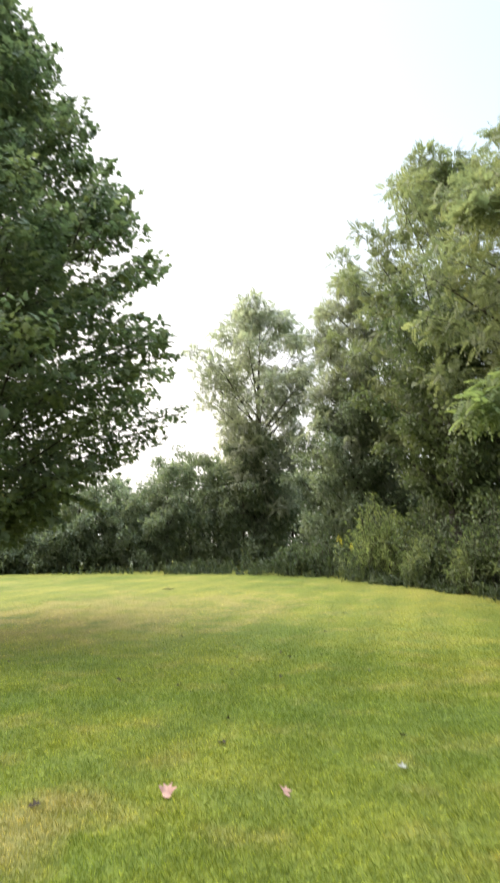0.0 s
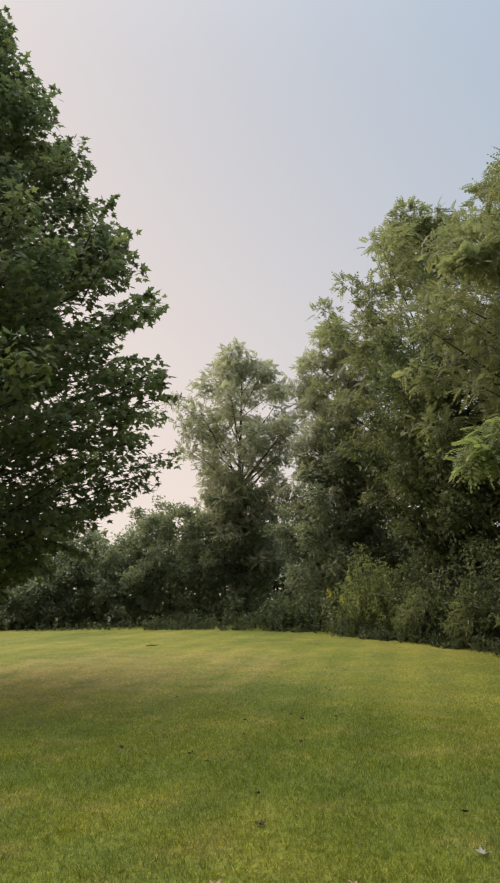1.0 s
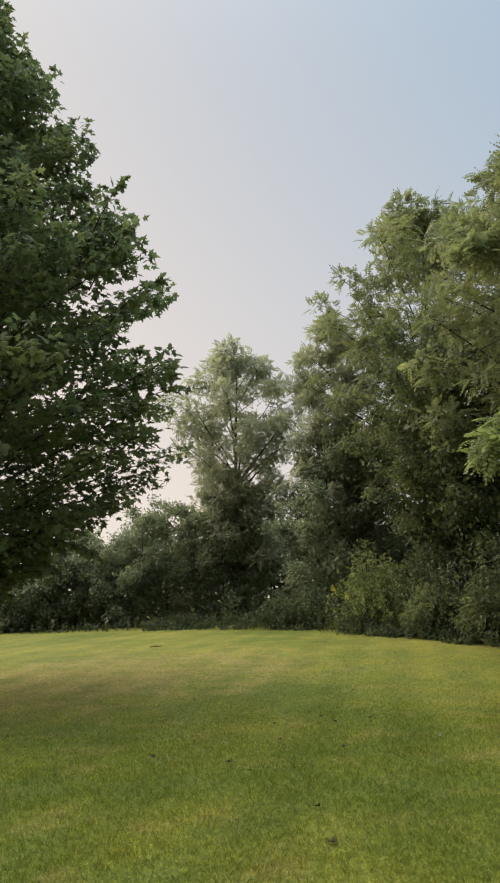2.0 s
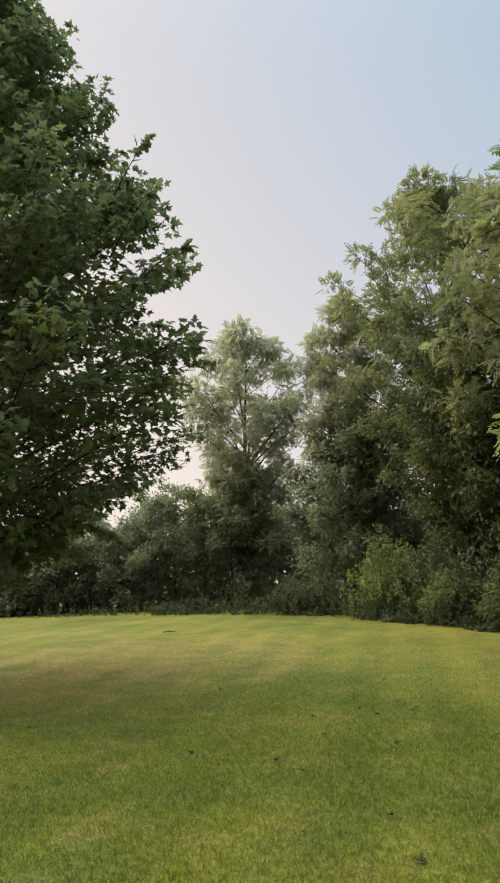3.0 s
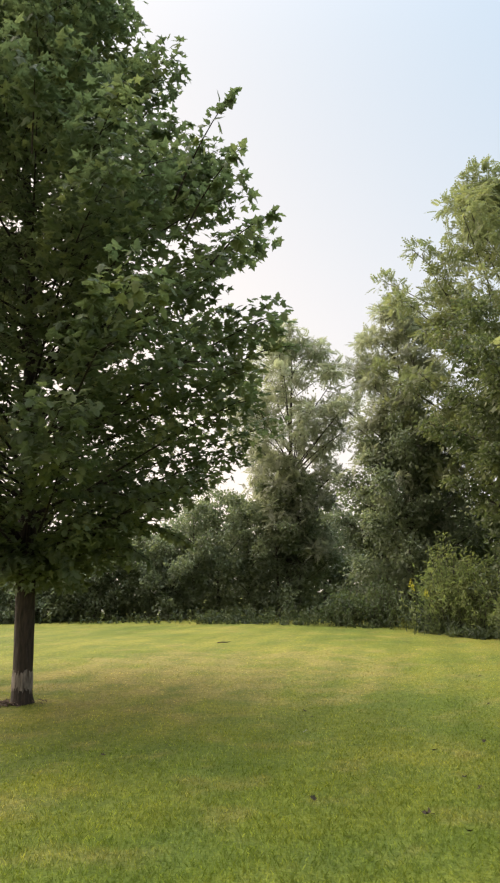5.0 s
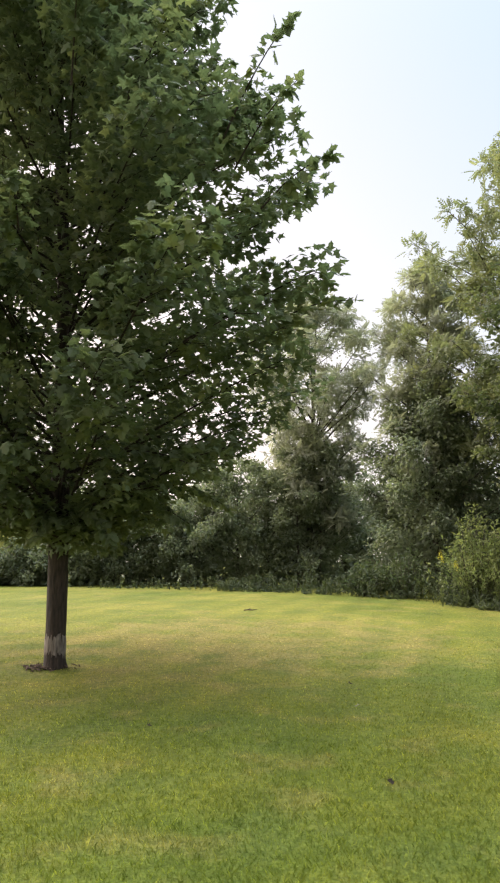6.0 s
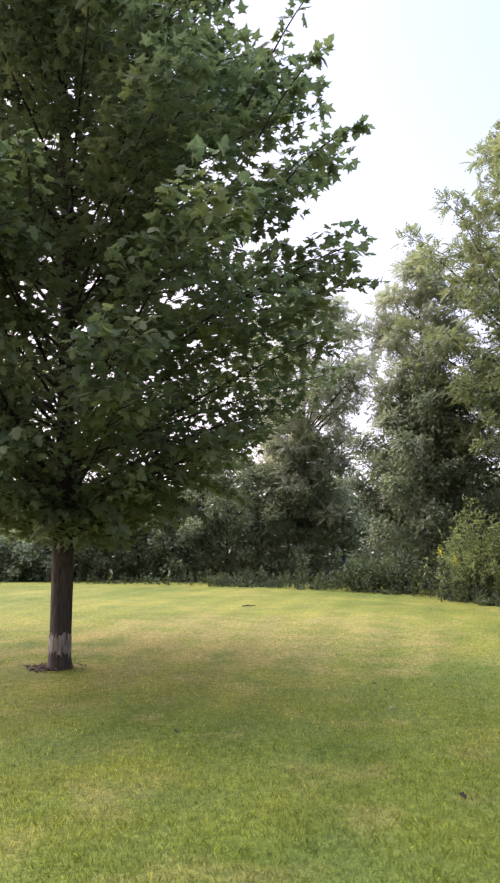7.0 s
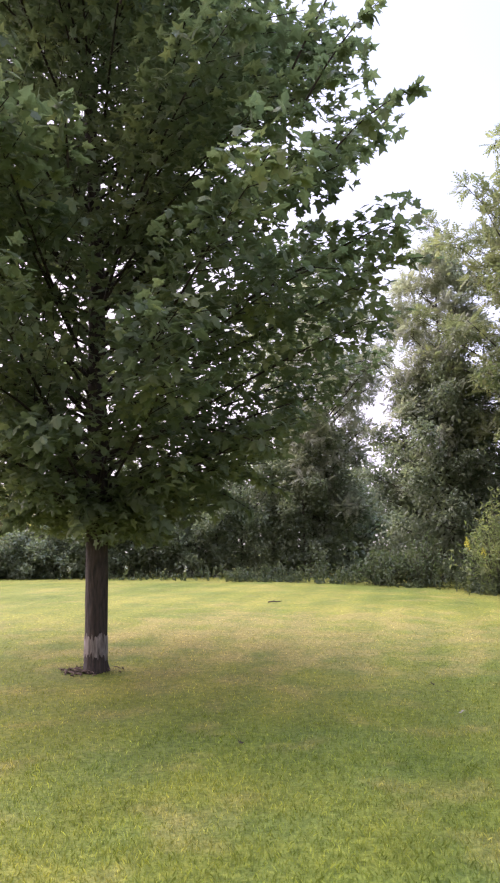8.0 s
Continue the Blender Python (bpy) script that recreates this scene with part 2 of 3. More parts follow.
    tris = np.stack([np.stack([p, q, q + sides], -1), np.stack([p, q + sides, p + sides], -1)], 2).reshape(-1, 3)
    return verts, tris


def joined(pieces):
    off, vs, ts = 0, [], []
    for v, t in pieces:
        vs.append(v)
        ts.append(t + off)
        off += len(v)
    return np.concatenate(vs), np.concatenate(ts)


def spread(template, at, tip, face, size):
    """Copies of a leaf (corners, triangles) at places, pointing along tip, facing along face."""
    tv, tt = template
    tip = tip / (np.linalg.norm(tip, axis=1, keepdims=True) + 1e-9)
    side = np.cross(tip, face)
    side /= np.linalg.norm(side, axis=1, keepdims=True) + 1e-9
    up = np.cross(side, tip)
    v = at[:, None] + size[:, None, None] * (tv[None, :, :1] * side[:, None] + tv[None, :, 1:2] * tip[:, None] + tv[None, :, 2:] * up[:, None])
    t = tt[None] + (np.arange(len(at)) * len(tv))[:, None, None]
    return v.reshape(-1, 3), t.reshape(-1, 3)


def lobed_leaf():
    """A five-lobed maple leaf, folded a little along its lobes."""
    half = [(0.0, 0.02), (0.36, -0.04), (0.25, 0.2), (0.6, 0.46), (0.23, 0.52), (0.0, 1.06)]
    rim = half + [(-x, y) for x, y in reversed(half[1:-1])]
    v = [(0, 0.3, 0.05)] + [(x, y, -0.12 * abs(x) - 0.1 * y * y) for x, y in rim]
    k = len(rim)
    return np.array(v), np.array([(0, 1 + i, 1 + (i + 1) % k) for i in range(k)])


def toothed_leaf():
    """The same leaf seen near: five lobes with shouldered points."""
    half = [(0.0, 0.03), (0.3, -0.07), (0.23, 0.13), (0.6, 0.38), (0.37, 0.43), (0.25, 0.52), (0.3, 0.73), (0.0, 1.08)]
    rim = half + [(-x, y) for x, y in reversed(half[1:-1])]
    v = [(0, 0.3, 0.05)] + [(x, y, -0.14 * abs(x) - 0.13 * y * y) for x, y in rim]
    k = len(rim)
    return np.array(v), np.array([(0, 1 + i, 1 + (i + 1) % k) for i in range(k)])


def simple_leaf():
    v = [(0, 0, 0), (0.27, 0.45, -0.05), (0, 1, -0.12), (-0.27, 0.45, -0.05)]
    return np.array(v), np.array([(0, 1, 2), (0, 2, 3)])


def pinnate_leaf(pairs=5):
    """Narrow leaflets in pairs along an arching, drooping stalk, with one at its end."""
    pieces = []
    for i in range(pairs + 1):
        y = 0.16 + 0.8 * i / pairs
        ln = 0.3 * (1 - 0.5 * abs(i / pairs - 0.35))
        for s in (-1, 1) if i < pairs else (0,):
            root = np.array((0, y, -0.32 * y * y))
            tip = root + (np.array((s * ln, 0.09, -0.08)) if s else np.array((0, 0.2, -0.1)))
            w = np.array((0, 0.09, 0)) if s else np.array((0.09, 0, 0))
            pieces.append((np.array([root, root * 0.55 + tip * 0.45 - w, tip, root * 0.55 + tip * 0.45 + w]), np.array([(0, 1, 2), (0, 2, 3)])))
    pieces.append((np.array([(-0.008, 0, 0), (0.008, 0, 0), (0, 1.0, -0.32)]), np.array([(0, 1, 2)])))
    return joined(pieces)


def blade_leaf(width, widest):
    """A leaf folded along its midrib, six corners."""
    v = [(0, 0, 0), (width * 0.85, widest * 0.6, 0.04), (width, widest, 0.05), (0, 1, -0.14), (-width, widest, 0.05), (-width * 0.85, widest * 0.6, 0.04), (0, widest, -0.03)]
    return np.array(v), np.array([(0, 1, 6), (1, 2, 6), (2, 3, 6), (3, 4, 6), (4, 5, 6), (5, 0, 6)])


OVATE, LANCE = blade_leaf(0.3, 0.42), blade_leaf(0.14, 0.4)
LOBED, TOOTHED, SIMPLE, FEATHER = lobed_leaf(), toothed_leaf(), simple_leaf(), pinnate_leaf()


def unit_noise(rng, n):
    v = rng.normal(size=(n, 3))
    return v / np.linalg.norm(v, axis=1, keepdims=True)


# ---- ground ----
def rise(x, y):
    """Height of the lawn: almost level, rising gently towards the hedge."""
    x, y = np.asarray(x, float), np.asarray(y, float)
    far = np.clip(y - 13, 0, None)
    return (0.42 * (1 - np.exp(-far / 9.5)) - 0.07 * np.exp(-((y - 11.5) / 2.6) ** 2)
            - 0.012 * np.clip(x - 3, 0, 12) * np.clip(far / 8, 0, 1)
            + 0.012 * np.sin(x * 0.9 + 1) * np.sin(y * 0.8))


def ground_sheet():
    def axis(lo, hi, step):
        inner = np.arange(lo, hi + step / 2, step)
        out = np.array([1, 3, 7, 15, 40, 120, 400, 1500.0])
        return np.concatenate([lo - out[::-1], inner, hi + out])
    xs, ys = axis(-14, 14, 0.5), axis(-4, 44, 0.5)
    gx, gy = np.meshgrid(xs, ys, indexing="ij")
    v = np.stack([gx, gy, rise(gx, gy)], -1).reshape(-1, 3)
    i, j = np.meshgrid(np.arange(len(xs) - 1), np.arange(len(ys) - 1), indexing="ij")
    p, w = i * len(ys) + j, len(ys)
    t = np.stack([np.stack([p, p + w, p + w + 1], -1), np.stack([p, p + w + 1, p + 1], -1)], 2).reshape(-1, 3)
    ob = new("ground", mesh_of("ground", v, t, TURF, True))
    return tagged(ob, "mown green lawn with dry tan patches, rising gently", "lawn", kind="structure")


ground_sheet()


# ---- trees ----
def at_height(profile, z):
    return np.interp(z, [p[0] for p in profile], [p[1] for p in profile])


def grow(rng, height, profile, limbs, slope, trunk_r, twigs, per_twig, lean=(0, 0), spray=0.16, flat=0.55, low=0.0, even=0.17, wood=3):
    """Trunk and limbs reaching to the crown's outline, and the twig places with the way that each one grows."""
    zs = np.linspace(-0.1, height * 0.97, 16)
    wob = rng.normal(size=(16, 2)).cumsum(0) * 0.02 * height / 12
    wob[:4] *= np.linspace(0, 1, 4)[:, None] * 0.4
    trunk = np.stack([wob[:, 0] + lean[0] * (np.clip(zs, 0, None) / height) ** 1.5, wob[:, 1] + lean[1] * (np.clip(zs, 0, None) / height) ** 1.5, zs], -1)
    rad = trunk_r * np.clip(1 - (np.clip(zs, 0, None) / height) ** 1.15, 0.03, 1)
    rad[0] *= 1.12
    z0, z1 = profile[0][0], profile[-1][0]
    out, places, ways = [], [], []
    for k in range(limbs):
        f = (k + 0.5) / limbs
        z = z0 + (z1 - z0) * (f ** 0.85) * 0.97
        az = k * 2.39996 + rng.uniform(-0.35, 0.35)
        r = at_height(profile, z) * rng.uniform(0.95 - even, 0.95 + even) + 0.15
        s0 = max(z - r * slope * rng.uniform(0.8, 1.2), low + (z0 - low) * 0.6 * rng.random() if low else z0 * 0.97)
        s0 = min(s0, height * 0.93)
        base = np.array([np.interp(s0, zs, trunk[:, 0]), np.interp(s0, zs, trunk[:, 1]), s0])
        cx, cy = np.interp(z, zs, trunk[:, 0]), np.interp(z, zs, trunk[:, 1])
        tip = np.array([cx + r * math.cos(az), cy + r * math.sin(az), z])
        mid = (base + tip) / 2 + np.array([0, 0, 0.06 * r]) + rng.normal(size=3) * 0.05 * r
        s = np.linspace(0, 1, 9)[:, None]
        path = base * (1 - s) ** 2 + 2 * mid * s * (1 - s) + tip * s ** 2
        lr = np.interp(s0, zs, rad) * 0.42 * rng.uniform(0.6, 1.2) + 0.007
        pieces = [tube(path, np.linspace(lr, 0.006, 9), 6)]
        m = max(4, int(twigs * (0.35 + r / max(p[1] for p in profile))))
        u = 1 - 0.82 * rng.random(m) ** 1.25
        pos = (base * (1 - u[:, None]) ** 2 + 2 * mid * (u * (1 - u))[:, None] + tip * (u ** 2)[:, None])
        go = tip - base
        go = go / np.linalg.norm(go)
        off = unit_noise(rng, m) * (0.22 + spray * r) * rng.random((m, 1)) ** 0.5
        off = off * (1.25 - 0.75 * u[:, None])
        off[:, 2] *= flat
        end = pos + off
        for q in range(0, m, wood):
            way = end[q] - pos[q]
            root = pos[q] - go * 0.3 * np.linalg.norm(way)
            line = np.linspace(0, 1, 4)[:, None]
            pieces.append(tube(root + (end[q] - root) * line, np.linspace(max(0.006, lr * 0.25), 0.003, 4), 4))
        out.append(joined(pieces))
        places.append(end)
        ways.append(off * 0.8 + go * 0.5 + np.array([0, 0, 0.05]))
    return (trunk, rad), out, np.concatenate(places), np.concatenate(ways)


def girth(trunk, z, a):
    """The ridged trunk's middle and radius at a height and an angle."""
    path, rad = trunk
    x, y = np.interp(z, path[:, 2], path[:, 0]), np.interp(z, path[:, 2], path[:, 1])
    r = np.interp(z, path[2:, 2], rad[2:]) + 0.035 * math.exp(-max(z, 0) / 0.07) * (1 + 0.5 * math.sin(3 * a + 1))
    ridge = abs(noise.noise((math.cos(a) * 5, math.sin(a) * 5, z * 0.9))) + 0.4 * noise.noise((math.cos(a) * 11, math.sin(a) * 11, z * 3))
    return x, y, r * (1 - 0.09 * ridge + 0.02)


def bark_trunk(trunk, sides=28):
    top = trunk[0][-1, 2]
    zs = np.concatenate([np.linspace(-0.08, 3, 60), np.linspace(3.2, top, 16)])
    v = []
    for z in zs:
        for k in range(sides):
            a = 2 * math.pi * k / sides
            x, y, r = girth(trunk, z, a)
            v.append((x + r * math.cos(a), y + r * math.sin(a), z))
    i, j = np.meshgrid(np.arange(len(zs) - 1), np.arange(sides), indexing="ij")
    p, q = i * sides + j, i * sides + (j + 1) % sides
    t = np.stack([np.stack([p, q, q + sides], -1), np.stack([p, q + sides, p + sides], -1)], 2).reshape(-1, 3)
    return np.array(v), t


def bare_patch(trunk, sides=56):
    """Barkless wood round the foot, with ragged edges."""
    v = []
    for k in range(sides):
        a = 2 * math.pi * k / sides
        lo = 0.16 + 0.13 * noise.noise((math.cos(a) * 7, math.sin(a) * 7, 3))
        hi = 0.46 + 0.07 * noise.noise((math.cos(a) * 5, math.sin(a) * 5, 9)) - 0.2 * max(0, noise.noise((math.cos(a) * 12, math.sin(a) * 12, 5)))
        for f in range(6):
            z = lo + (hi - lo) * f / 5
            x, y, r = girth(trunk, z, a)
            r += 0.006 if 0 < f < 5 else -0.004
            v.append((x + r * math.cos(a), y + r * math.sin(a), z))
    i, j = np.meshgrid(np.arange(sides), np.arange(5), indexing="ij")
    p, q = i * 6 + j, (i + 1) % sides * 6 + j
    t = np.stack([np.stack([p, q, q + 1], -1), np.stack([p, q + 1, p + 1], -1)], 2).reshape(-1, 3)
    return np.array(v), t


def leaves_on(rng, places, ways, per_twig, template, size, radius, droop=0.2, level=0.8):
    n = len(places) * per_twig
    at = np.repeat(places, per_twig, 0) + unit_noise(rng, n) * radius * rng.random((n, 1)) ** 0.6 * np.array([1, 1, 0.7])
    tip = np.repeat(ways, per_twig, 0)
    tip = tip / (np.linalg.norm(tip, axis=1, keepdims=True) + 1e-9) * 0.8 + unit_noise(rng, n) * 0.9
    tip[:, 2] -= droop
    face = unit_noise(rng, n) * (1 - level * 0.6) + np.array([0, 0, level])
    return spread(template, at, tip, face, size * rng.uniform(0.65, 1.2, n))


def tree(name, x, y, label, seed, height, profile, limbs, slope, trunk_r, twigs, per_twig, template, size, radius, mat,
         lean=(0, 0), spray=0.16, flat=0.55, droop=0.2, level=0.8, group="", category="tree", bark=None, low=0.0, inner=0, inner_size=0.26, even=0.17, wood=3):
    rng = np.random.default_rng(seed)
    ob = thing(name, x, y, float(rise(x, y)), label, category, group)
    trunk, arms, places, ways = grow(rng, height, profile, limbs, slope, trunk_r, twigs, per_twig, lean, spray, flat, low, even, wood)
    part("trunk", mesh_of("trunk", *tube(*trunk, 10), bark or BARK, True), ob)
    for a in arms:
        part("limb", mesh_of("limb", *a, bark or BARK, True), ob)
    v, t = leaves_on(rng, places, ways, per_twig, template, size, radius, droop, level)
    if inner:
        core = places * np.array([0.72, 0.72, 0.94])
        core[:, :2] += trunk[0][:, :2].mean(0) * 0.28
        fill = leaves_on(rng, core, ways, inner, SIMPLE, inner_size, radius * 1.6, droop, 0.3)
        v, t = joined([(v, t), fill])
    part("crown", mesh_of("crown", v, t, mat), ob, kind="stuff")
    return ob


def boughs(rng, height, profile, limbs, slope, trunk_r, lean, even, limb_r, bulge=(0, 0), crowd=0.9):
    """Trunk, and the limbs that arch from it to the crown's outline: each its line, its reach and its thickness."""
    zs = np.linspace(-0.1, height * 0.97, 18)
    wob = rng.normal(size=(18, 2)).cumsum(0) * 0.018 * height / 12
    wob[:5] *= np.linspace(0, 0.5, 5)[:, None]
    bow = (np.clip(zs, 0, None) / height) ** 1.4
    trunk = np.stack([wob[:, 0] + lean[0] * bow, wob[:, 1] + lean[1] * bow, zs], -1)
    rad = trunk_r * np.clip(1 - (np.clip(zs, 0, None) / height) ** 1.15, 0.03, 1)
    rad[0] *= 1.12
    z0, z1, arms = profile[0][0], profile[-1][0], []
    for k in range(limbs):
        z = z0 + (z1 - z0) * ((k + 0.5) / limbs) ** crowd
        az = k * 2.39996 + rng.uniform(-0.4, 0.4)
        r = at_height(profile, z) * rng.uniform(1 - even, 1 + even * 0.5) * (1 + bulge[1] * math.cos(az - bulge[0])) + 0.12
        s0 = float(np.clip(z - r * slope * rng.uniform(0.8, 1.2), z0 * 0.96 + 0.25 * (z - z0), height * 0.94))
        base = np.array([np.interp(s0, zs, trunk[:, 0]), np.interp(s0, zs, trunk[:, 1]), s0])
        tip = np.array([np.interp(z, zs, trunk[:, 0]) + r * math.cos(az), np.interp(z, zs, trunk[:, 1]) + r * math.sin(az), z])
        mid = (base + tip) / 2 + np.array([0, 0, 0.1 * r]) + rng.normal(size=3) * 0.06 * r
        u = np.linspace(0, 1, 9)[:, None]
        arms.append((base * (1 - u) ** 2 + 2 * mid * u * (1 - u) + tip * u ** 2, r, np.interp(s0, zs, rad) * limb_r * rng.uniform(0.7, 1.2) + 0.007))
    return (trunk, rad), arms


def along(path, u):
    return np.stack([np.interp(u, np.linspace(0, 1, len(path)), path[:, k]) for k in range(3)], -1)


# the maple on the lawn: limbs that fan out into level sprays of leaves
MX, MY = -3.05, 13.77
MAPLE_FORM = [(1.75, 0.4), (2.0, 1.0), (2.2, 1.5), (2.6, 2.0), (3.1, 2.55), (3.7, 3.05), (4.5, 3.45), (5.5, 3.5), (6.5, 3.3), (7.5, 3.15), (8.5, 2.85), (9.5, 2.35), (10.5, 1.9), (11.5, 1.45), (12.5, 1.0), (14.0, 0.25)]


def leafy_shoot(rng, owner, start, end, count, size, thick=0.014):
    """A young shoot, leafy to its tip, the leaves hanging from it."""
    start, end = np.asarray(start, float), np.asarray(end, float)
    f = np.linspace(0, 1, 7)[:, None]
    path = start + (end - start) * f + np.array([0, 0, 0.12]) * np.sin(f * np.pi)
    limb = part("limb", mesh_of("limb", *tube(path, np.linspace(thick, 0.004, 7), 5), MAPLE_BARK, True), owner)
    u = np.linspace(0.15, 1, count)
    out = (end - start) / np.linalg.norm(end - start)
    at = along(path, u) + unit_noise(rng, count) * np.array([0.13, 0.13, 0.08]) * (1.35 - u)[:, None]
    tip = unit_noise(rng, count) * 0.75 + out * 0.5 - np.array([0, 0, 0.5])
    part("spray", mesh_of("spray", *spread(TOOTHED, at, tip, unit_noise(rng, count) * 0.5 + np.array([0, 0, 0.8]), size * rng.uniform(0.7, 1.2, count)), MAPLE), limb, kind="stuff")


def maple_tree():
    rng = np.random.default_rng(7)
    ob = thing("maple_tree", MX, MY, float(rise(MX, MY)), "broad green maple with a dark trunk, standing on the lawn", "tree")
    trunk, arms = boughs(rng, 14.2, MAPLE_FORM, 212, 0.45, 0.152, (-0.45, -0.15), 0.13, 0.17, (-0.9, 0.11), 1.0)
    stem = part("trunk", mesh_of("trunk", *bark_trunk(trunk), MAPLE_BARK, True), ob)
    part("bare_patch", mesh_of("bare_patch", *bare_patch(trunk), BARE_WOOD, True), stem, "pale grey wood where the bark is gone")
    near, far, places, ways = [], [], [], []
    for path, r, thick in arms:
        pieces = [tube(path, np.linspace(thick, 0.005, 9), 6)]
        m = int(9 + 4.2 * r)
        for q in range(m):
            u = 0.06 + 0.94 * ((q + rng.random()) / m) ** 0.8
            root = along(path, np.array([u]))[0]
            go = along(path, np.array([min(1, u + 0.05)]))[0] - along(path, np.array([u - 0.05]))[0]
            go /= np.linalg.norm(go)
            side = np.cross(go, (0, 0, 1.0))
            way = go * rng.uniform(0.5, 1.0) + side * (1 if q % 2 else -1) * rng.uniform(0.35, 1.0) + np.array([0, 0, rng.normal() * 0.16])
            end = root + way / np.linalg.norm(way) * rng.uniform(0.35, 0.6) * (0.6 + 0.3 * r * (1.1 - u))
            if abs(root[0]) < 0.4 and 2.1 < root[2] < 3.5 and root[1] < 0.2 and rng.random() < 0.5:
                continue
            if end[2] < 2.6 and rng.random() < 0.2:
                continue
            if q % 2 == 0:
                pieces.append(tube(root + (end - root) * np.linspace(0, 1, 3)[:, None], [0.007, 0.005, 0.003], 4))
            n = 18
            f = rng.random(n) ** 0.7
            at = root + (end - root) * f[:, None] + unit_noise(rng, n) * np.array([0.25, 0.25, 0.17]) * (1.25 - 0.5 * f)[:, None]
            tip = way / np.linalg.norm(way) * 0.7 + unit_noise(rng, n) * 0.75 - np.array([0, 0, 0.3])
            face = unit_noise(rng, n) * 0.45 + np.array([0, 0, 0.85])
            (near if end[1] < -1.5 and end[2] < 5.5 else far).append((at, tip, face, rng.uniform(0.096, 0.168, n) * (0.88 if end[2] < 4.5 else 1.0)))
            places.append(end)
            ways.append(way)
        part("limb", mesh_of("limb", *joined(pieces), MAPLE_BARK, True), ob)
    leaves = joined([spread(shape, *[np.concatenate(c) for c in zip(*group)]) for shape, group in ((TOOTHED, near), (LOBED, far))])
    part("crown", mesh_of("crown", *leaves, MAPLE), ob, kind="stuff")
    # leaders that stand out of the outline
    for z, az, reach, lift, back in ((4.85, -29, 4.35, 0.25, 1.2), (6.25, -44, 4.5, 0.45, 1.1), (7.1, -49, 4.25, 0.8, 1.0), (7.57, -54, 4.45, 1.0, 1.1)):
        d = np.array([math.cos(radians(az)), math.sin(radians(az)), 0])
        end = d * reach + np.array([0, 0, z])
        leafy_shoot(rng, ob, end - d * back - np.array([0, 0, lift]), end, 34, 0.15)
    for az, reach, z in ((-35, 2.15, 1.95), (-62, 1.5, 1.8), (-10, 2.4, 2.25), (-100, 1.2, 1.75), (-150, 1.3, 1.7), (-48, 2.9, 2.5)):
        d = np.array([math.cos(radians(az)), math.sin(radians(az)), 0])
        leafy_shoot(rng, ob, d * 0.35 * reach + np.array([0, 0, z + 0.45]), d * reach + np.array([0, 0, z]), 60, 0.15, 0.02)
    for k in range(34):
        z, az = 3.6 + 9.0 * rng.random(), radians(-5 + (k * 137.5) % 285)
        d = np.array([math.cos(az), math.sin(az), 0])
        start = d * (at_height(MAPLE_FORM, z) - 0.45) + np.array([-0.03 * z, -0.01 * z, z])
        leafy_shoot(rng, ob, start, start + d * rng.uniform(0.4, 0.75) + np.array([0, 0, rng.uniform(0.2, 0.75)]), 30, 0.14)
    return ob, np.array(places), np.array(ways)


maple, maple_places, maple_ways = maple_tree()


# tall feathery trees at the lawn's edge
EDGE = "trees at the lawn's edge"


def feathery_tree(name, x, y, label, seed, height, profile, limbs, trunk_r, clumps, per, size, wide, mat, lean=(0, 0), slope=0.8, droop=0.45, fill=10, even=0.3):
    """A tree whose limbs carry billows of compound leaves, domed above and open below, with gaps between them."""
    rng = np.random.default_rng(seed)
    ob = thing(name, x, y, float(rise(x, y)), label, "tree", EDGE)
    trunk, arms = boughs(rng, height, profile, limbs, slope, trunk_r, lean, even, 0.4)
    part("trunk", mesh_of("trunk", *tube(*trunk, 10), BARK, True), ob)
    leaves, core = [], []
    for path, r, thick in arms:
        pieces = [tube(path, np.linspace(thick, 0.01, 9), 6)]
        for c in range(clumps):
            u = 1 - 0.62 * (c / clumps) - 0.1 * rng.random()
            root = along(path, np.array([u]))[0]
            w = wide * rng.uniform(0.6, 1.15)
            middle = root + unit_noise(rng, 1)[0] * np.array([0.8, 0.8, 0.5]) * w * (0.5 if c == 0 else 1.0)
            pieces.append(tube(root + (middle - root) * np.linspace(0, 1, 3)[:, None], [0.02, 0.014, 0.008], 4))
            n = int(per * (w / wide) ** 2)
            d = unit_noise(rng, n)
            d[:, 2] = np.where(d[:, 2] < -0.25, -d[:, 2], d[:, 2])
            at = middle + d * w * np.array([1, 1, 0.62]) * rng.random((n, 1)) ** 0.45 * 0.75
            tip = d * np.array([0.7, 0.7, 0.4]) + unit_noise(rng, n) * 0.75 + np.array([0, 0, 0.25]) * (d[:, 2:] > 0.75) - np.array([0, 0, droop]) * (d[:, 2:] <= 0.75)
            leaves.append((at, tip, unit_noise(rng, n) * 0.35 + d * 0.4 + np.array([0, 0, 0.7]), size * rng.uniform(0.65, 1.15, n)))
            core.append((middle + unit_noise(rng, fill) * w * 0.6 - np.array([0, 0, 0.25 * w]), unit_noise(rng, fill), unit_noise(rng, fill) * 0.7 + np.array([0, 0, 0.5]), rng.uniform(0.12, 0.24, fill)))
        part("limb", mesh_of("limb", *joined(pieces), BARK, True), ob)
    crown = joined([spread(shape, *[np.concatenate(c) for c in zip(*group)]) for shape, group in ((FEATHER, leaves), (SIMPLE, core))])
    part("crown", mesh_of("crown", *crown, mat), ob, kind="stuff")
    return ob


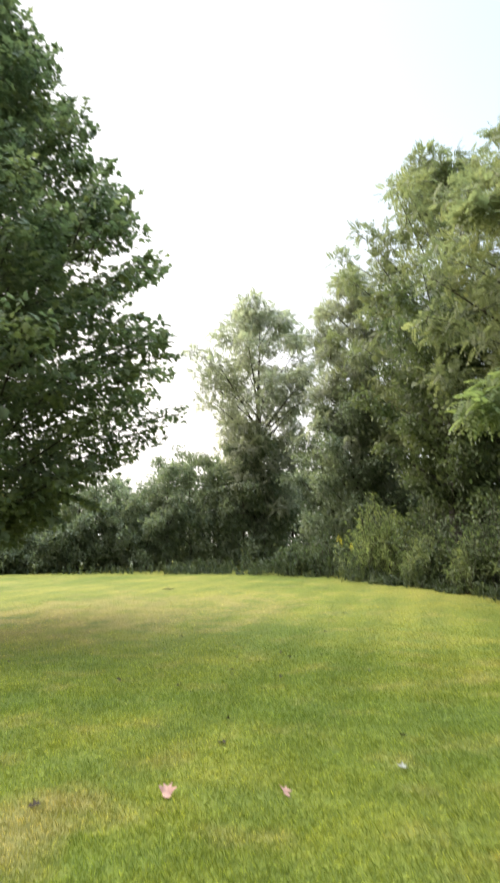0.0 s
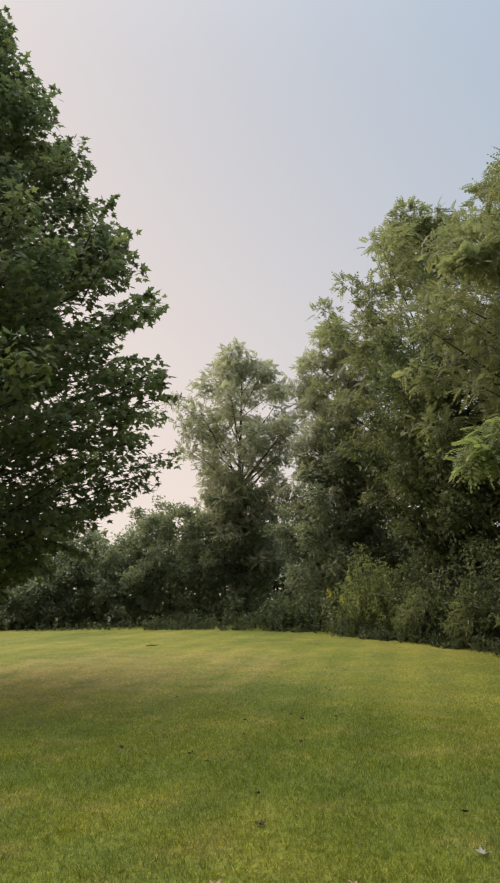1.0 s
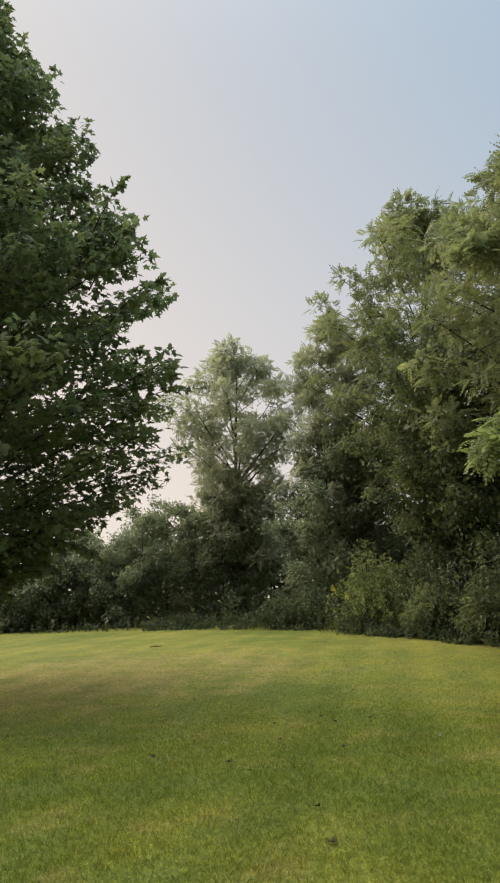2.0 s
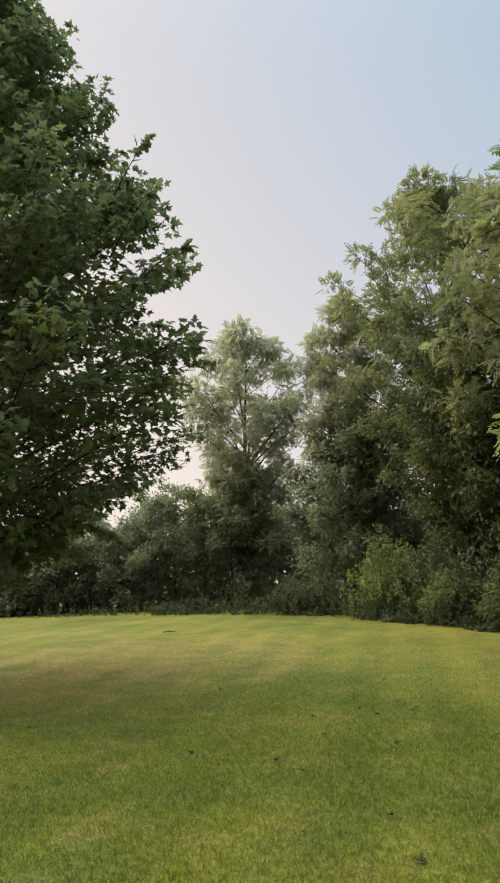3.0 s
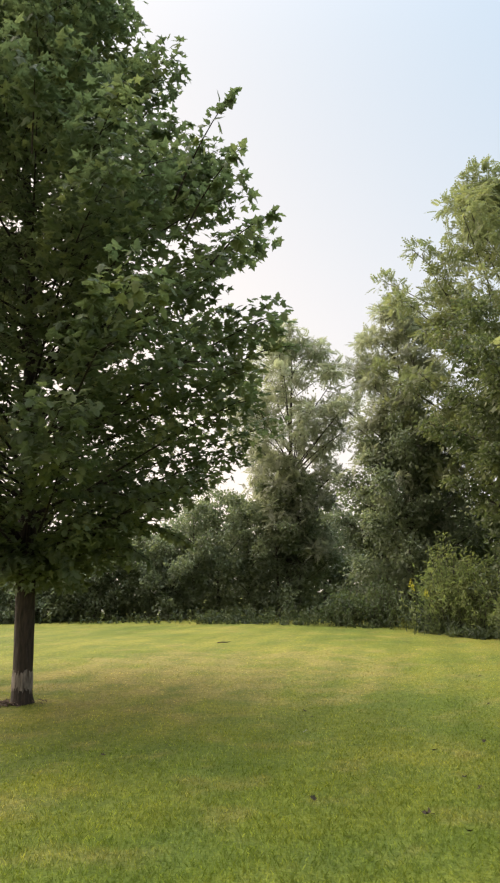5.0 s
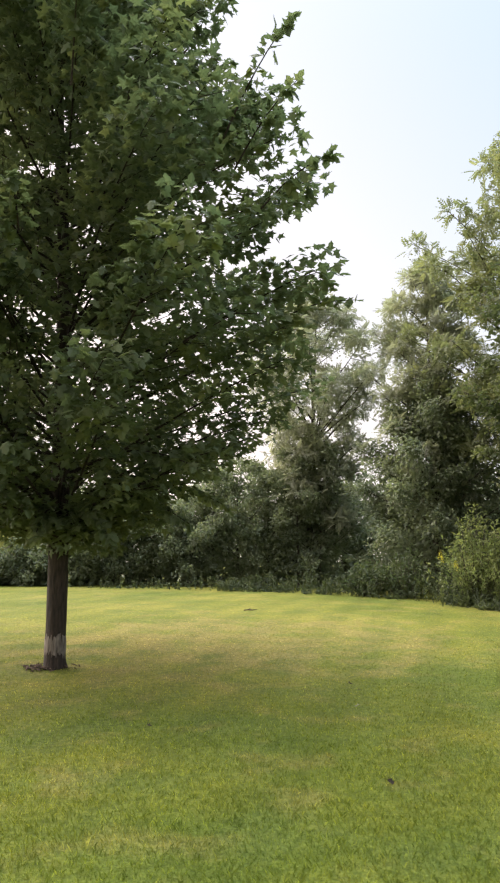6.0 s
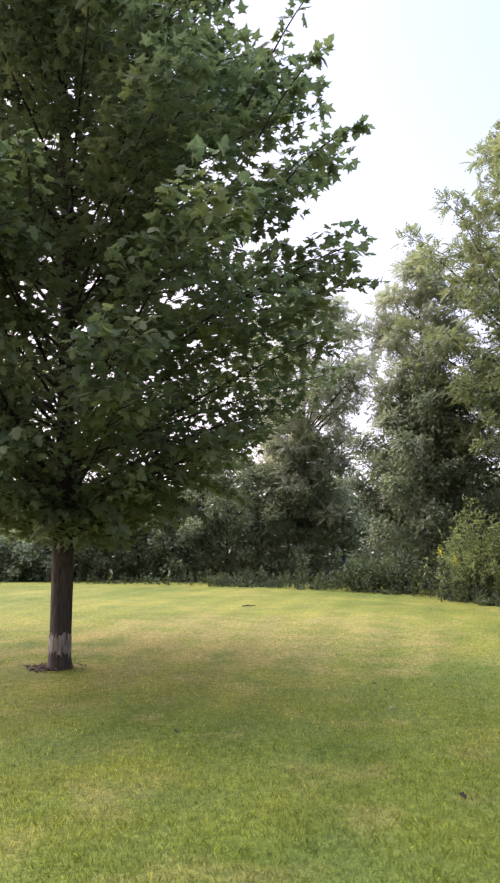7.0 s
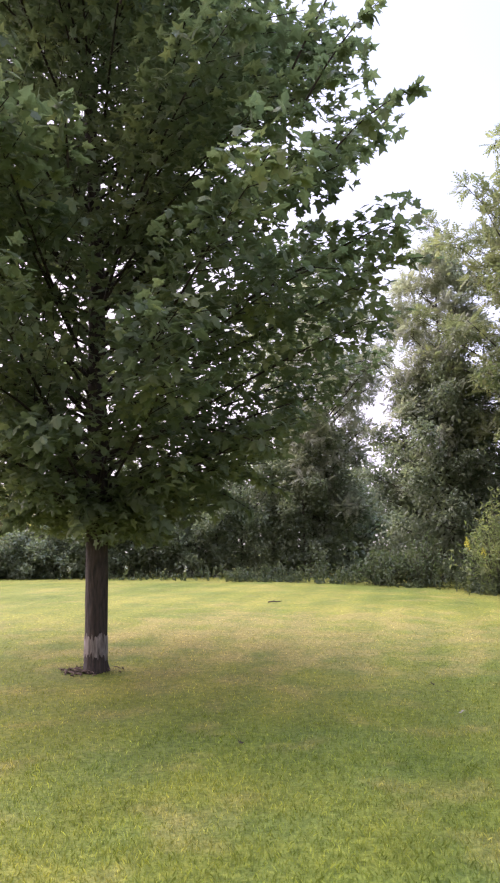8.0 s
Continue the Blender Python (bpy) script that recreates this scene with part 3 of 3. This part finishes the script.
feathery_tree("locust_tree", 12.4, 26.0, "tall hazy green tree with feathery leaves behind the bushes", 11, 18.0,
              [(5, 2.4), (7, 3.8), (9, 4.5), (11, 4.9), (13, 5.0), (14.4, 4.9), (15.3, 4.1), (15.9, 2.9), (16.8, 1.7), (18.0, 0.4)], 60, 0.25, 4, 52, 0.45, 1.0, PINNATE, lean=(0.9, 0), droop=0.2, fill=16)
near_locust = feathery_tree("locust_tree", 12.3, 17.2, "tall green tree with feathery leaves hanging over the lawn", 12, 14.4,
                            [(5.8, 2.6), (7.0, 3.6), (8.8, 3.9), (11, 3.3), (12.5, 2.4), (13.6, 1.3), (14.4, 0.3)], 44, 0.22, 4, 50, 0.42, 0.95, PINNATE, droop=0.2, fill=20)
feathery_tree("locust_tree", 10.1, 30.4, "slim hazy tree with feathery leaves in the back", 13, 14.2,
              [(3, 2.0), (7, 2.5), (9, 2.4), (11, 2.1), (12.5, 1.7), (13.6, 0.8), (14.2, 0.3)], 42, 0.18, 4, 50, 0.42, 0.85, HAZED, droop=0.2, fill=10)
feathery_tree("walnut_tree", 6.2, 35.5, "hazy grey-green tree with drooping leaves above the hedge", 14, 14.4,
              [(2, 2.2), (5, 2.1), (7, 2.3), (9, 2.9), (11, 3.2), (12.5, 3.0), (13.4, 2.2), (14.2, 1.0)], 50, 0.2, 4, 52, 0.46, 0.95, HAZED, lean=(0.4, 0), slope=0.95, droop=0.3, fill=14)
tree("vine_clad_tree", 10.6, 21.6, "tree overgrown with hanging green vines", 15, 11.2,
     [(1.8, 0.9), (3.0, 1.2), (4.4, 1.8), (6, 2.3), (9, 2.4), (10.4, 1.7), (11.2, 0.3)], 38, 0.6, 0.2, 30, 16, OVATE, 0.15, 0.36, CREEPER,
     spray=0.22, flat=1.0, droop=0.7, level=0.4, group=EDGE, inner=4, even=0.25)
tree("vine_clad_tree", 9.9, 29.4, "low tree overgrown with dense green vines", 16, 9.2,
     [(0.8, 2.6), (3, 3.0), (6, 2.7), (8, 1.8), (9.2, 0.3)], 38, 0.6, 0.18, 30, 26, SIMPLE, 0.165, 0.42, SHRUB,
     spray=0.24, flat=0.9, droop=0.5, level=0.7, group=EDGE, inner=4, even=0.25)
tree("vine_clad_tree", 13.2, 19.5, "broad tree overgrown with dense green vines", 17, 9.5,
     [(1.2, 2.6), (3, 2.9), (6, 3.0), (8, 2.0), (9.5, 0.3)], 30, 0.6, 0.18, 28, 14, SIMPLE, 0.2, 0.5, VINE,
     spray=0.28, flat=0.9, droop=0.5, level=0.65, group=EDGE, inner=4)


def overhang(owner, start, end, seed, mat, n):
    """A drooping bough of feathery leaves reaching out over the lawn."""
    rng = np.random.default_rng(seed)
    start, end = np.array(start), np.array(end)
    f = np.linspace(0, 1, 12)
    path = start + (end - start) * f[:, None] + np.stack([np.zeros(12), np.zeros(12), 1.1 * np.sin(f * np.pi) - 0.5 * f ** 3], -1)
    limb = part("limb", mesh_of("limb", *tube(path, np.linspace(0.06, 0.008, 12), 6), BARK, True), owner)
    u = 1 - 0.7 * rng.random(n) ** 1.2
    at = np.stack([np.interp(u, f, path[:, k]) for k in range(3)], -1) + unit_noise(rng, n) * np.array([0.75, 0.75, 0.4]) * (1.15 - 0.55 * u)[:, None]
    tip = unit_noise(rng, n) * 0.6 + (end - start) / np.linalg.norm(end - start) * 0.6 + np.array([0, 0, -0.45])
    part("spray", mesh_of("spray", *spread(FEATHER, at, tip, unit_noise(rng, n) * 0.4 + np.array([0, 0, 0.9]), rng.uniform(0.35, 0.6, n)), mat), limb, kind="stuff")


overhang(near_locust, (-0.1, -0.3, 4.2), (-4.9, -3.4, 4.7), 91, FRESH, 420)
overhang(near_locust, (-0.1, -0.2, 8.4), (-3.6, -1.6, 10.4), 93, PINNATE, 300)

# hedge of small trees and shrubs along the back
hedge_rng = random.Random(5)
for i in range(20):
    x = -17 + i * 1.25 + hedge_rng.uniform(-0.3, 0.3)
    y = 36.5 - 0.012 * (x + 8) ** 2 + hedge_rng.uniform(-0.5, 0.9)
    h = 4.2 + 0.8 * math.sin(i * 1.7) + hedge_rng.uniform(-0.4, 0.6) + max(0, (x + 2) * 0.35) - 2.4 * max(0, min(1, (-4.5 - x) / 1.5))
    tree("hedge_shrub", x, y, "leafy dark green shrub of a tall hedge", 40 + i, h,
         [(0.15, 1.2), (1.2, 1.5), (h * 0.6, 1.7), (h * 0.85, 1.3), (h, 0.25)], 18, 0.7, 0.07, 22, 19, SIMPLE, 0.17, 0.36, SHRUB,
         spray=0.36, flat=0.9, droop=0.3, level=0.7, group="hedge behind the lawn", category="shrub", low=0.1, even=0.28, wood=14)
tree("hedge_shrub", -8.2, 38.4, "yellow-green shrub standing in the hedge, sunlight put into its colour", 66, 4.6,
     [(0.3, 1.6), (1.5, 2.2), (3, 2.2), (4.4, 0.3)], 20, 0.7, 0.08, 22, 18, SIMPLE, 0.22, 0.4, SUNLIT,
     spray=0.36, flat=0.9, droop=0.3, level=0.4, group="hedge behind the lawn", category="shrub", low=0.1, wood=7)
# shrubs added to close gaps of sky, mostly hidden or out of view
far_spots = [(-22 + i * 2.9, 41.5, 4.6 + (1.5 if i > 8 else 0)) for i in range(16)] + [(16, 9 + 4 * i, 6.5) for i in range(8)] + [(3 + i * 2.9, 46, 7.0) for i in range(7)] + [(13.2, 36.5, 6.0), (9.2, 38.5, 5.5), (13.5, 30, 6.5), (12.6, 22.8, 5.0)]
for i, (x, y, h) in enumerate(far_spots):
    x, y, h = x + hedge_rng.uniform(-0.5, 0.5), y + hedge_rng.uniform(-1, 1), h + hedge_rng.uniform(-0.5, 0.8)
    # dark leaves give the hollow's shade, pale ones the mist behind
    tree("hedge_shrub", x, y, "large dense shrub added behind the hedge to close gaps of sky", 140 + i, h,
         [(0.1, 1.8), (1.5, 2.2), (h * 0.6, 2.2), (h * 0.85, 1.5), (h, 0.25)], 12, 0.7, 0.09, 14, 10, SIMPLE, 0.36, 0.5, VINE if y < 36 else SHRUB,
         spray=0.45, flat=0.9, droop=0.3, level=0.65, group="shrubs behind the hedge", category="shrub", low=0.1, wood=16)

# bushes at the foot of the trees: arching shoots with leaves along them
def shoot_bush(x, y, h, r, seed, leaf, size, mat, shoots, per, label):
    rng = np.random.default_rng(seed)
    ob = thing("bush", x, y, float(rise(x, y)), label, "bush", "bushes at the lawn's edge")
    az, out = rng.uniform(0, 2 * np.pi, shoots), rng.random(shoots) ** 0.6
    top = h * (1.05 - 0.55 * out ** 2) * rng.uniform(0.72, 1.1, shoots)
    f = np.linspace(0, 1, 7)
    stems, at, tip = [], [], []
    for k in range(shoots):
        d = np.array([math.cos(az[k]), math.sin(az[k])])
        root = d * 0.35 * r * out[k]
        reach = d * r * out[k] * rng.uniform(0.8, 1.15)
        path = np.stack([root[0] + (reach[0] - root[0]) * f ** 1.4, root[1] + (reach[1] - root[1]) * f ** 1.4, -0.03 + top[k] * (f - 0.12 * out[k] * f ** 3)], -1)
        stems.append(tube(path, np.linspace(0.011, 0.003, 7), 4))
        u = 1 - 0.9 * rng.random(per) ** 1.2
        at.append(np.stack([np.interp(u, f, path[:, c]) for c in range(3)], -1) + unit_noise(rng, per) * 0.09)
        tip.append(unit_noise(rng, per) + np.array([d[0] * 0.4, d[1] * 0.4, 0.35]))
    at, tip = np.concatenate(at), np.concatenate(tip)
    part("brushwood", mesh_of("brushwood", *joined(stems), BARK), ob, kind="stuff")
    face = unit_noise(rng, len(at)) * 0.6 + np.array([0, 0, 0.7])
    part("foliage", mesh_of("foliage", *spread(leaf, at, tip, face, size * rng.uniform(0.6, 1.25, len(at))), mat), ob, kind="stuff")


LANCE_BUSH, ROUND_BUSH = "wild bush of upright shoots with narrow green leaves", "low wild bush with small round green leaves"
for i, (x, y, h, r, kind) in enumerate([(8.3, 23.3, 2.8, 1.25, 0), (8.7, 22.2, 2.3, 1.2, 0), (9.3, 21.0, 2.9, 1.2, 1), (8.7, 19.6, 1.7, 0.9, 0), (9.4, 18.6, 2.4, 1.2, 1),
                                        (9.6, 16.8, 3.0, 1.2, 1), (8.9, 17.2, 1.5, 0.8, 0), (9.4, 15.0, 2.3, 1.2, 0), (9.6, 13.2, 2.6, 1.2, 1), (9.3, 25.4, 2.6, 1.4, 1),
                                        (7.2, 26.2, 1.7, 1.1, 1), (6.2, 27.2, 1.3, 1.0, 1), (10.6, 22.4, 3.3, 1.4, 1), (8.9, 20.6, 1.3, 0.8, 0), (9.0, 14.0, 1.4, 0.8, 0)]):
    if kind:
        shoot_bush(x, y, h, r, 80 + i, OVATE, 0.12, VINE, int(72 * r), 25, ROUND_BUSH)
    else:
        shoot_bush(x, y, h, r, 80 + i, LANCE, 0.17, FRESH if i in (0, 1, 5, 13) else BUSH, int(85 * r), 32, LANCE_BUSH)


def edge_line(n):
    """Places along the lawn's far edge, from the hedge's end round to the bushes."""
    line = np.array([(-15, 36.2), (-7.5, 34.8), (-4, 33.2), (-0.7, 31.2), (3, 28.7), (4.8, 27), (6.2, 25.2), (7.1, 23), (7.7, 20), (8.1, 17), (8.3, 14), (8.6, 11)])
    run = np.concatenate([[0], np.cumsum(np.linalg.norm(np.diff(line, axis=0), axis=1))])
    u = np.linspace(0, run[-1], n)
    way = np.stack([np.interp(u, run, line[:, k]) for k in (0, 1)], -1)
    d = np.gradient(way, axis=0)
    return way, np.stack([-d[:, 1], d[:, 0]], -1) / np.linalg.norm(d, axis=1, keepdims=True)


def undergrowth(label, seed, start, stop, count, tall, deep, mat, leaf, size):
    """Tall weeds in a ragged strip: upright stems with narrow leaves up their length."""
    rng = np.random.default_rng(seed)
    way, inward = edge_line(400)
    k = rng.integers(int(start * 400), min(400, int(stop * 400)), count)
    p = way[k] + inward[k] * (rng.random((count, 1)) ** 1.1 * deep + 0.25) + rng.normal(size=(count, 2)) * 0.1
    clump = np.array([noise.noise((a * 0.7, b * 0.7, seed)) for a, b in p])
    run = (k / 400 - start) / (stop - start)
    h = tall * (0.45 + 1.5 * clump + 0.4 * rng.random(count)).clip(0.12, 1.7) * np.clip(np.minimum(run, 1 - run) * 6, 0.5, 1)
    root = np.stack([p[:, 0], p[:, 1], rise(p[:, 0], p[:, 1]) - 0.02], -1)
    top = root + np.stack([rng.normal(size=count) * 0.18 * h, rng.normal(size=count) * 0.18 * h, h], -1)
    per = 14
    f = np.tile(np.linspace(0.12, 1, per), count)[:, None]
    at = np.repeat(root, per, 0) * (1 - f) + np.repeat(top, per, 0) * f
    tip = unit_noise(rng, len(at)) + np.array([0, 0, 0.35])
    face = unit_noise(rng, len(at)) * 0.5 + np.array([0, 0, 0.8])
    lv = spread(leaf, at, tip, face, size * rng.uniform(0.6, 1.3, len(at)))
    w = np.array([0.006, 0, 0])
    sv = np.stack([root - w, root + w, top], 1).reshape(-1, 3)
    st = np.arange(count * 3).reshape(-1, 3)
    v, t = joined([lv, (sv, st)])
    ob = new("undergrowth", mesh_of("undergrowth", v, t, mat))
    tagged(ob, label, "weeds", kind="stuff")


undergrowth("dark green weeds along the foot of the hedge", 21, 0.0, 0.52, 200, 0.42, 1.8, WEED, LANCE, 0.14)
undergrowth("bushy green weeds below the trees", 22, 0.44, 0.76, 520, 0.75, 2.2, WEED, LANCE, 0.15)
undergrowth("dark green weeds in front of the bushes", 23, 0.68, 1.05, 420, 0.5, 0.9, WEED, LANCE, 0.17)


# ---- grass ----
def grass():
    """Short mown blades, spread and sized to fit the camera's view, thinning further off."""
    rng = np.random.default_rng(3)
    n = 1350000
    y = 1.5 + 26.0 * rng.random(n) ** 2.1
    x = rng.uniform(-8, 9, n)
    far = np.clip((y - 7) / 21, 0, 1)
    left = np.where(y < 8, -0.9 - 0.6 * (y - 4), -3.4 - 0.17 * (y - 8))
    aside = np.clip(np.maximum(left - x, x - 0.56 * y - 0.4), 0, None) + np.clip(3.2 - y, 0, None)
    edge = np.exp(-(aside / 1.5) ** 2)
    keep = rng.random(n) < np.where(y < 8, 1.0, np.exp(-(y - 8) / 4.5)) * edge
    p = np.stack([x, y, 1 + 1.6 * far], -1)[keep]
    low = ((1 - 0.72 * far) * (0.35 + 0.65 * edge))[keep]
    n = len(p)
    tuft = np.array([noise.noise((x * 5.5, y * 5.5, 0.0)) + noise.noise((x * 2.0, y * 2.0, 3.0)) for x, y in p[:, :2]]) * 0.5
    h = (0.022 + 0.015 * tuft + 0.017 * rng.random(n)) * low
    az, w = rng.uniform(0, 2 * np.pi, n), 0.002 * p[:, 2] * rng.uniform(0.7, 1.3, n)
    bend = rng.uniform(0.2, 1.0, n) * h
    ax, ay = rng.uniform(-1, 1, n), rng.uniform(-1, 1, n)
    root = np.stack([p[:, 0], p[:, 1], rise(p[:, 0], p[:, 1]) - 0.004], -1)
    side = np.stack([np.cos(az) * w, np.sin(az) * w, np.zeros(n)], -1)
    knee = root + np.stack([ax * bend * 0.35, ay * bend * 0.35, h * 0.6], -1)
    tip = root + np.stack([ax * bend, ay * bend, h], -1)
    v = np.stack([root - side, root + side, knee + side * 0.8, tip], 1).reshape(-1, 3)
    t = (np.array([[0, 1, 2], [0, 2, 3]])[None] + (np.arange(n) * 4)[:, None, None]).reshape(-1, 3)
    ob = new("grass", mesh_of("grass", v, t, BLADE))
    tagged(ob, "short mown grass blades, green and straw yellow", "grass", kind="stuff")


grass()


# ---- small things on and by the lawn ----
DEAD_LEAF = plain_material("dead_leaf", (0.012, 0.01, 0.007), (0.035, 0.025, 0.015), 0.7, 60)
PINK_LEAF = plain_material("pink_leaf", (0.3, 0.17, 0.13), (0.38, 0.23, 0.18), 0.6, 40)
GREY_LEAF = plain_material("grey_leaf", (0.16, 0.16, 0.13), (0.23, 0.23, 0.19), 0.7, 40)
STICK = plain_material("stick", (0.03, 0.024, 0.018), (0.08, 0.065, 0.05), 0.9, 50)
YELLOW = plain_material("yellow_flower", (0.42, 0.39, 0.03), (0.56, 0.52, 0.06), 0.7, 30)
WHITE = plain_material("white_flower", (0.6, 0.6, 0.52), (0.8, 0.8, 0.74), 0.7, 30)


def fallen_leaf(x, y, size, mat, label, seed):
    """A curled leaf with a stalk, lying in the grass."""
    rng = np.random.default_rng(seed)
    v, t = toothed_leaf()
    v = (v - np.array([0, 0.5, 0])) * size
    curl = rng.uniform(0.5, 1.3) / size
    v[:, 2] = curl * v[:, 0] ** 2 + 0.5 * curl * (v[:, 1] - 0.2 * size) ** 2 + rng.uniform(-0.08, 0.08, len(v)) * size
    stalk = tube([(0, -0.5 * size, 0.1 * size), (0.05 * size, -0.7 * size, 0.12 * size), (0.12 * size, -0.85 * size, 0.06 * size)], [size * 0.025] * 3, 5)
    v, tt = joined([(v, t), stalk])
    ob = new("fallen_leaf", mesh_of("fallen_leaf", v, tt, mat, True))
    ob.location = (x, y, float(rise(x, y)) + 0.018)
    ob.rotation_euler = (rng.uniform(-0.4, 0.4), rng.uniform(-0.4, 0.4), rng.uniform(0, 6.28))
    tagged(ob, label, "leaf", "leaves on the lawn")


DARK_SPOTS = [(0.18, 6.09), (0.64, 5.49), (2.04, 5.29), (1.36, 9.6), (1.1, 8.25), (3.3, 12.1), (4.32, 14.2), (0.76, 11.9), (2.53, 9.46), (-0.6, 4.43),
              (-1.8, 10.4), (-0.2, 8.3), (0.56, 7.38), (2.06, 9.41), (0.78, 12.3),
              (1.13, 8.56), (1.62, 7.94), (0.45, 7.77), (0.8, 6.18), (2.04, 9.9)]
for k, (x, y) in enumerate(DARK_SPOTS):
    fallen_leaf(x, y, 0.045 + 0.02 * ((k * 7) % 4) / 3, DEAD_LEAF, "dark withered leaf lying in the grass", 300 + k)
fallen_leaf(0.18, 4.43, 0.1, PINK_LEAF, "pinkish fallen leaf lying in the grass", 330)
fallen_leaf(0.89, 4.3, 0.08, PINK_LEAF, "pinkish fallen leaf lying in the grass", 331)
fallen_leaf(0.42, 10.95, 0.055, GREY_LEAF, "pale fallen leaf lying in the grass", 332)
fallen_leaf(2.71, 8.03, 0.045, GREY_LEAF, "pale fallen leaf lying in the grass", 333)
fallen_leaf(1.75, 4.6, 0.07, GREY_LEAF, "pale fallen leaf lying in the grass", 334)


def twig_on_lawn(x, y):
    pts = [(-0.17, 0.02, 0.03), (-0.06, -0.01, 0.045), (0.05, 0.015, 0.035), (0.17, -0.02, 0.05)]
    v, t = joined([tube(pts, [0.014, 0.016, 0.013, 0.007], 7), tube([pts[1], (0.0, 0.08, 0.07), (0.03, 0.14, 0.08)], [0.009, 0.006, 0.004], 6)])
    ob = new("twig", mesh_of("twig", v, t, STICK, True))
    ob.location = (x, y, float(rise(x, y)))
    tagged(ob, "dark dry twig lying on the lawn", "twig")


twig_on_lawn(0.93, 21.1)


CHIPS = plain_material("bark_chips", (0.05, 0.04, 0.032), (0.17, 0.125, 0.1), 0.9, 40)


def bark_chips():
    """Loose bark and dry stalks heaped at the maple's foot."""
    rng = np.random.default_rng(9)
    pieces = []
    for k in range(70):
        a, d = rng.uniform(2.7, 4.3), 0.15 + 0.2 * rng.random() ** 1.6
        if rng.random() < 0.15:
            a = rng.uniform(0, 6.28)
        c = np.array([MX + d * math.cos(a) * 1.25, MY + d * math.sin(a), 0])
        c[2] = rise(c[0], c[1]) + 0.01 + max(0, 0.09 * (0.34 - d)) * 2 * rng.random()
        u = unit_noise(rng, 1)[0] * np.array([1, 1, 0.45])
        ln = rng.uniform(0.025, 0.075)
        pieces.append(tube([c - u * ln, c + np.array([0, 0, 0.01]), c + u * ln], [0.004, rng.uniform(0.006, 0.012), 0.004], 5))
    ob = new("bark_chips", mesh_of("bark_chips", *joined(pieces), CHIPS))
    tagged(ob, "loose bark and dry stalks at the foot of the maple", "debris", kind="stuff")


bark_chips()


def goldenrod(x, y, h, seed, flower, label, name):
    """An upright stem with narrow leaves and a plume of tiny flowers."""
    rng = np.random.default_rng(seed)
    ob = thing(name, x, y, float(rise(x, y)), label, "flower", "flowers at the lawn's edge")
    stem = np.stack([np.linspace(0, rng.uniform(-0.15, 0.15), 8), np.linspace(0, -0.2, 8) ** 1 * 1.0, np.linspace(-0.02, h, 8)], -1)
    part("stem", mesh_of("stem", *tube(stem, np.linspace(0.009, 0.004, 8), 6), BUSH, True), ob)
    f = rng.uniform(0.2, 0.9, 26)
    at = np.stack([np.interp(f, np.linspace(0, 1, 8), stem[:, k]) for k in range(3)], -1)
    part("foliage", mesh_of("foliage", *spread(SIMPLE, at, unit_noise(rng, 26) + np.array([0, 0, 0.5]), unit_noise(rng, 26) * 0.4 + np.array([0, 0, 1]), rng.uniform(0.09, 0.16, 26)), BUSH), ob)
    count, wide = (90, 0.08) if flower is YELLOW else (40, 0.07)
    g = rng.random(count)
    base = stem[-1] + np.stack([np.zeros(count), np.zeros(count), -0.1 + 0.2 * g], -1) + unit_noise(rng, count) * (wide * (1 - 0.7 * g))[:, None]
    bits = spread(SIMPLE, base, unit_noise(rng, count), unit_noise(rng, count), rng.uniform(0.02, 0.04, count))
    part("flower_head", mesh_of("flower_head", *bits, flower), ob, kind="stuff")


for k, (x, y, h) in enumerate([(6.78, 22.5, 1.5), (7.0, 22.3, 1.2), (6.9, 22.7, 1.35)]):
    goldenrod(x, y, h, 400 + k, YELLOW, "yellow goldenrod in flower before the bushes", "goldenrod")
for k, (x, y, h) in enumerate([(-2.6, 32.4, 0.5), (-4.7, 33.6, 0.45), (-0.3, 31.5, 0.45)]):
    goldenrod(x, y, h, 420 + k, WHITE, "white wild flowers at the foot of the hedge", "white_flower")


# single leaves on the maple's lower boughs
def maple_leaves():
    rng = np.random.default_rng(77)
    shapes = []
    for k in range(4):
        v, t = toothed_leaf()
        v = v + rng.normal(size=v.shape) * 0.02
        v[:, 2] -= 0.1 * k * v[:, 1] ** 2
        stalk = tube([(0, 0, 0), (0, -0.2, 0.02), (0.02, -0.42, 0.08)], [0.012, 0.009, 0.008], 4)
        shapes.append(mesh_of("leaf", *joined([(v * np.array([1, 1, 1.0]), t), stalk]), MAPLE_SINGLE))
    near = np.flatnonzero((maple_places[:, 1] < -1.2) & (maple_places[:, 2] < 5.5))
    for k in rng.choice(near, min(290, len(near)), replace=False):
        at = maple_places[k] + rng.normal(size=3) * 0.12 + np.array([0, -0.12, 0])
        way = Vector(maple_ways[k] + rng.normal(size=3) * 0.3 - np.array([0, 0, 0.25])).normalized()
        turn = way.to_track_quat("Y", "Z").to_matrix().to_4x4() @ pose(0, 0, 0, 0, float(rng.uniform(-50, 50)), 0)
        ob = part("leaf", shapes[int(rng.integers(4))], maple)
        ob.matrix_basis = Matrix.Translation(at) @ turn @ Matrix.Scale(float(rng.uniform(0.1, 0.155)), 4)


maple_leaves()
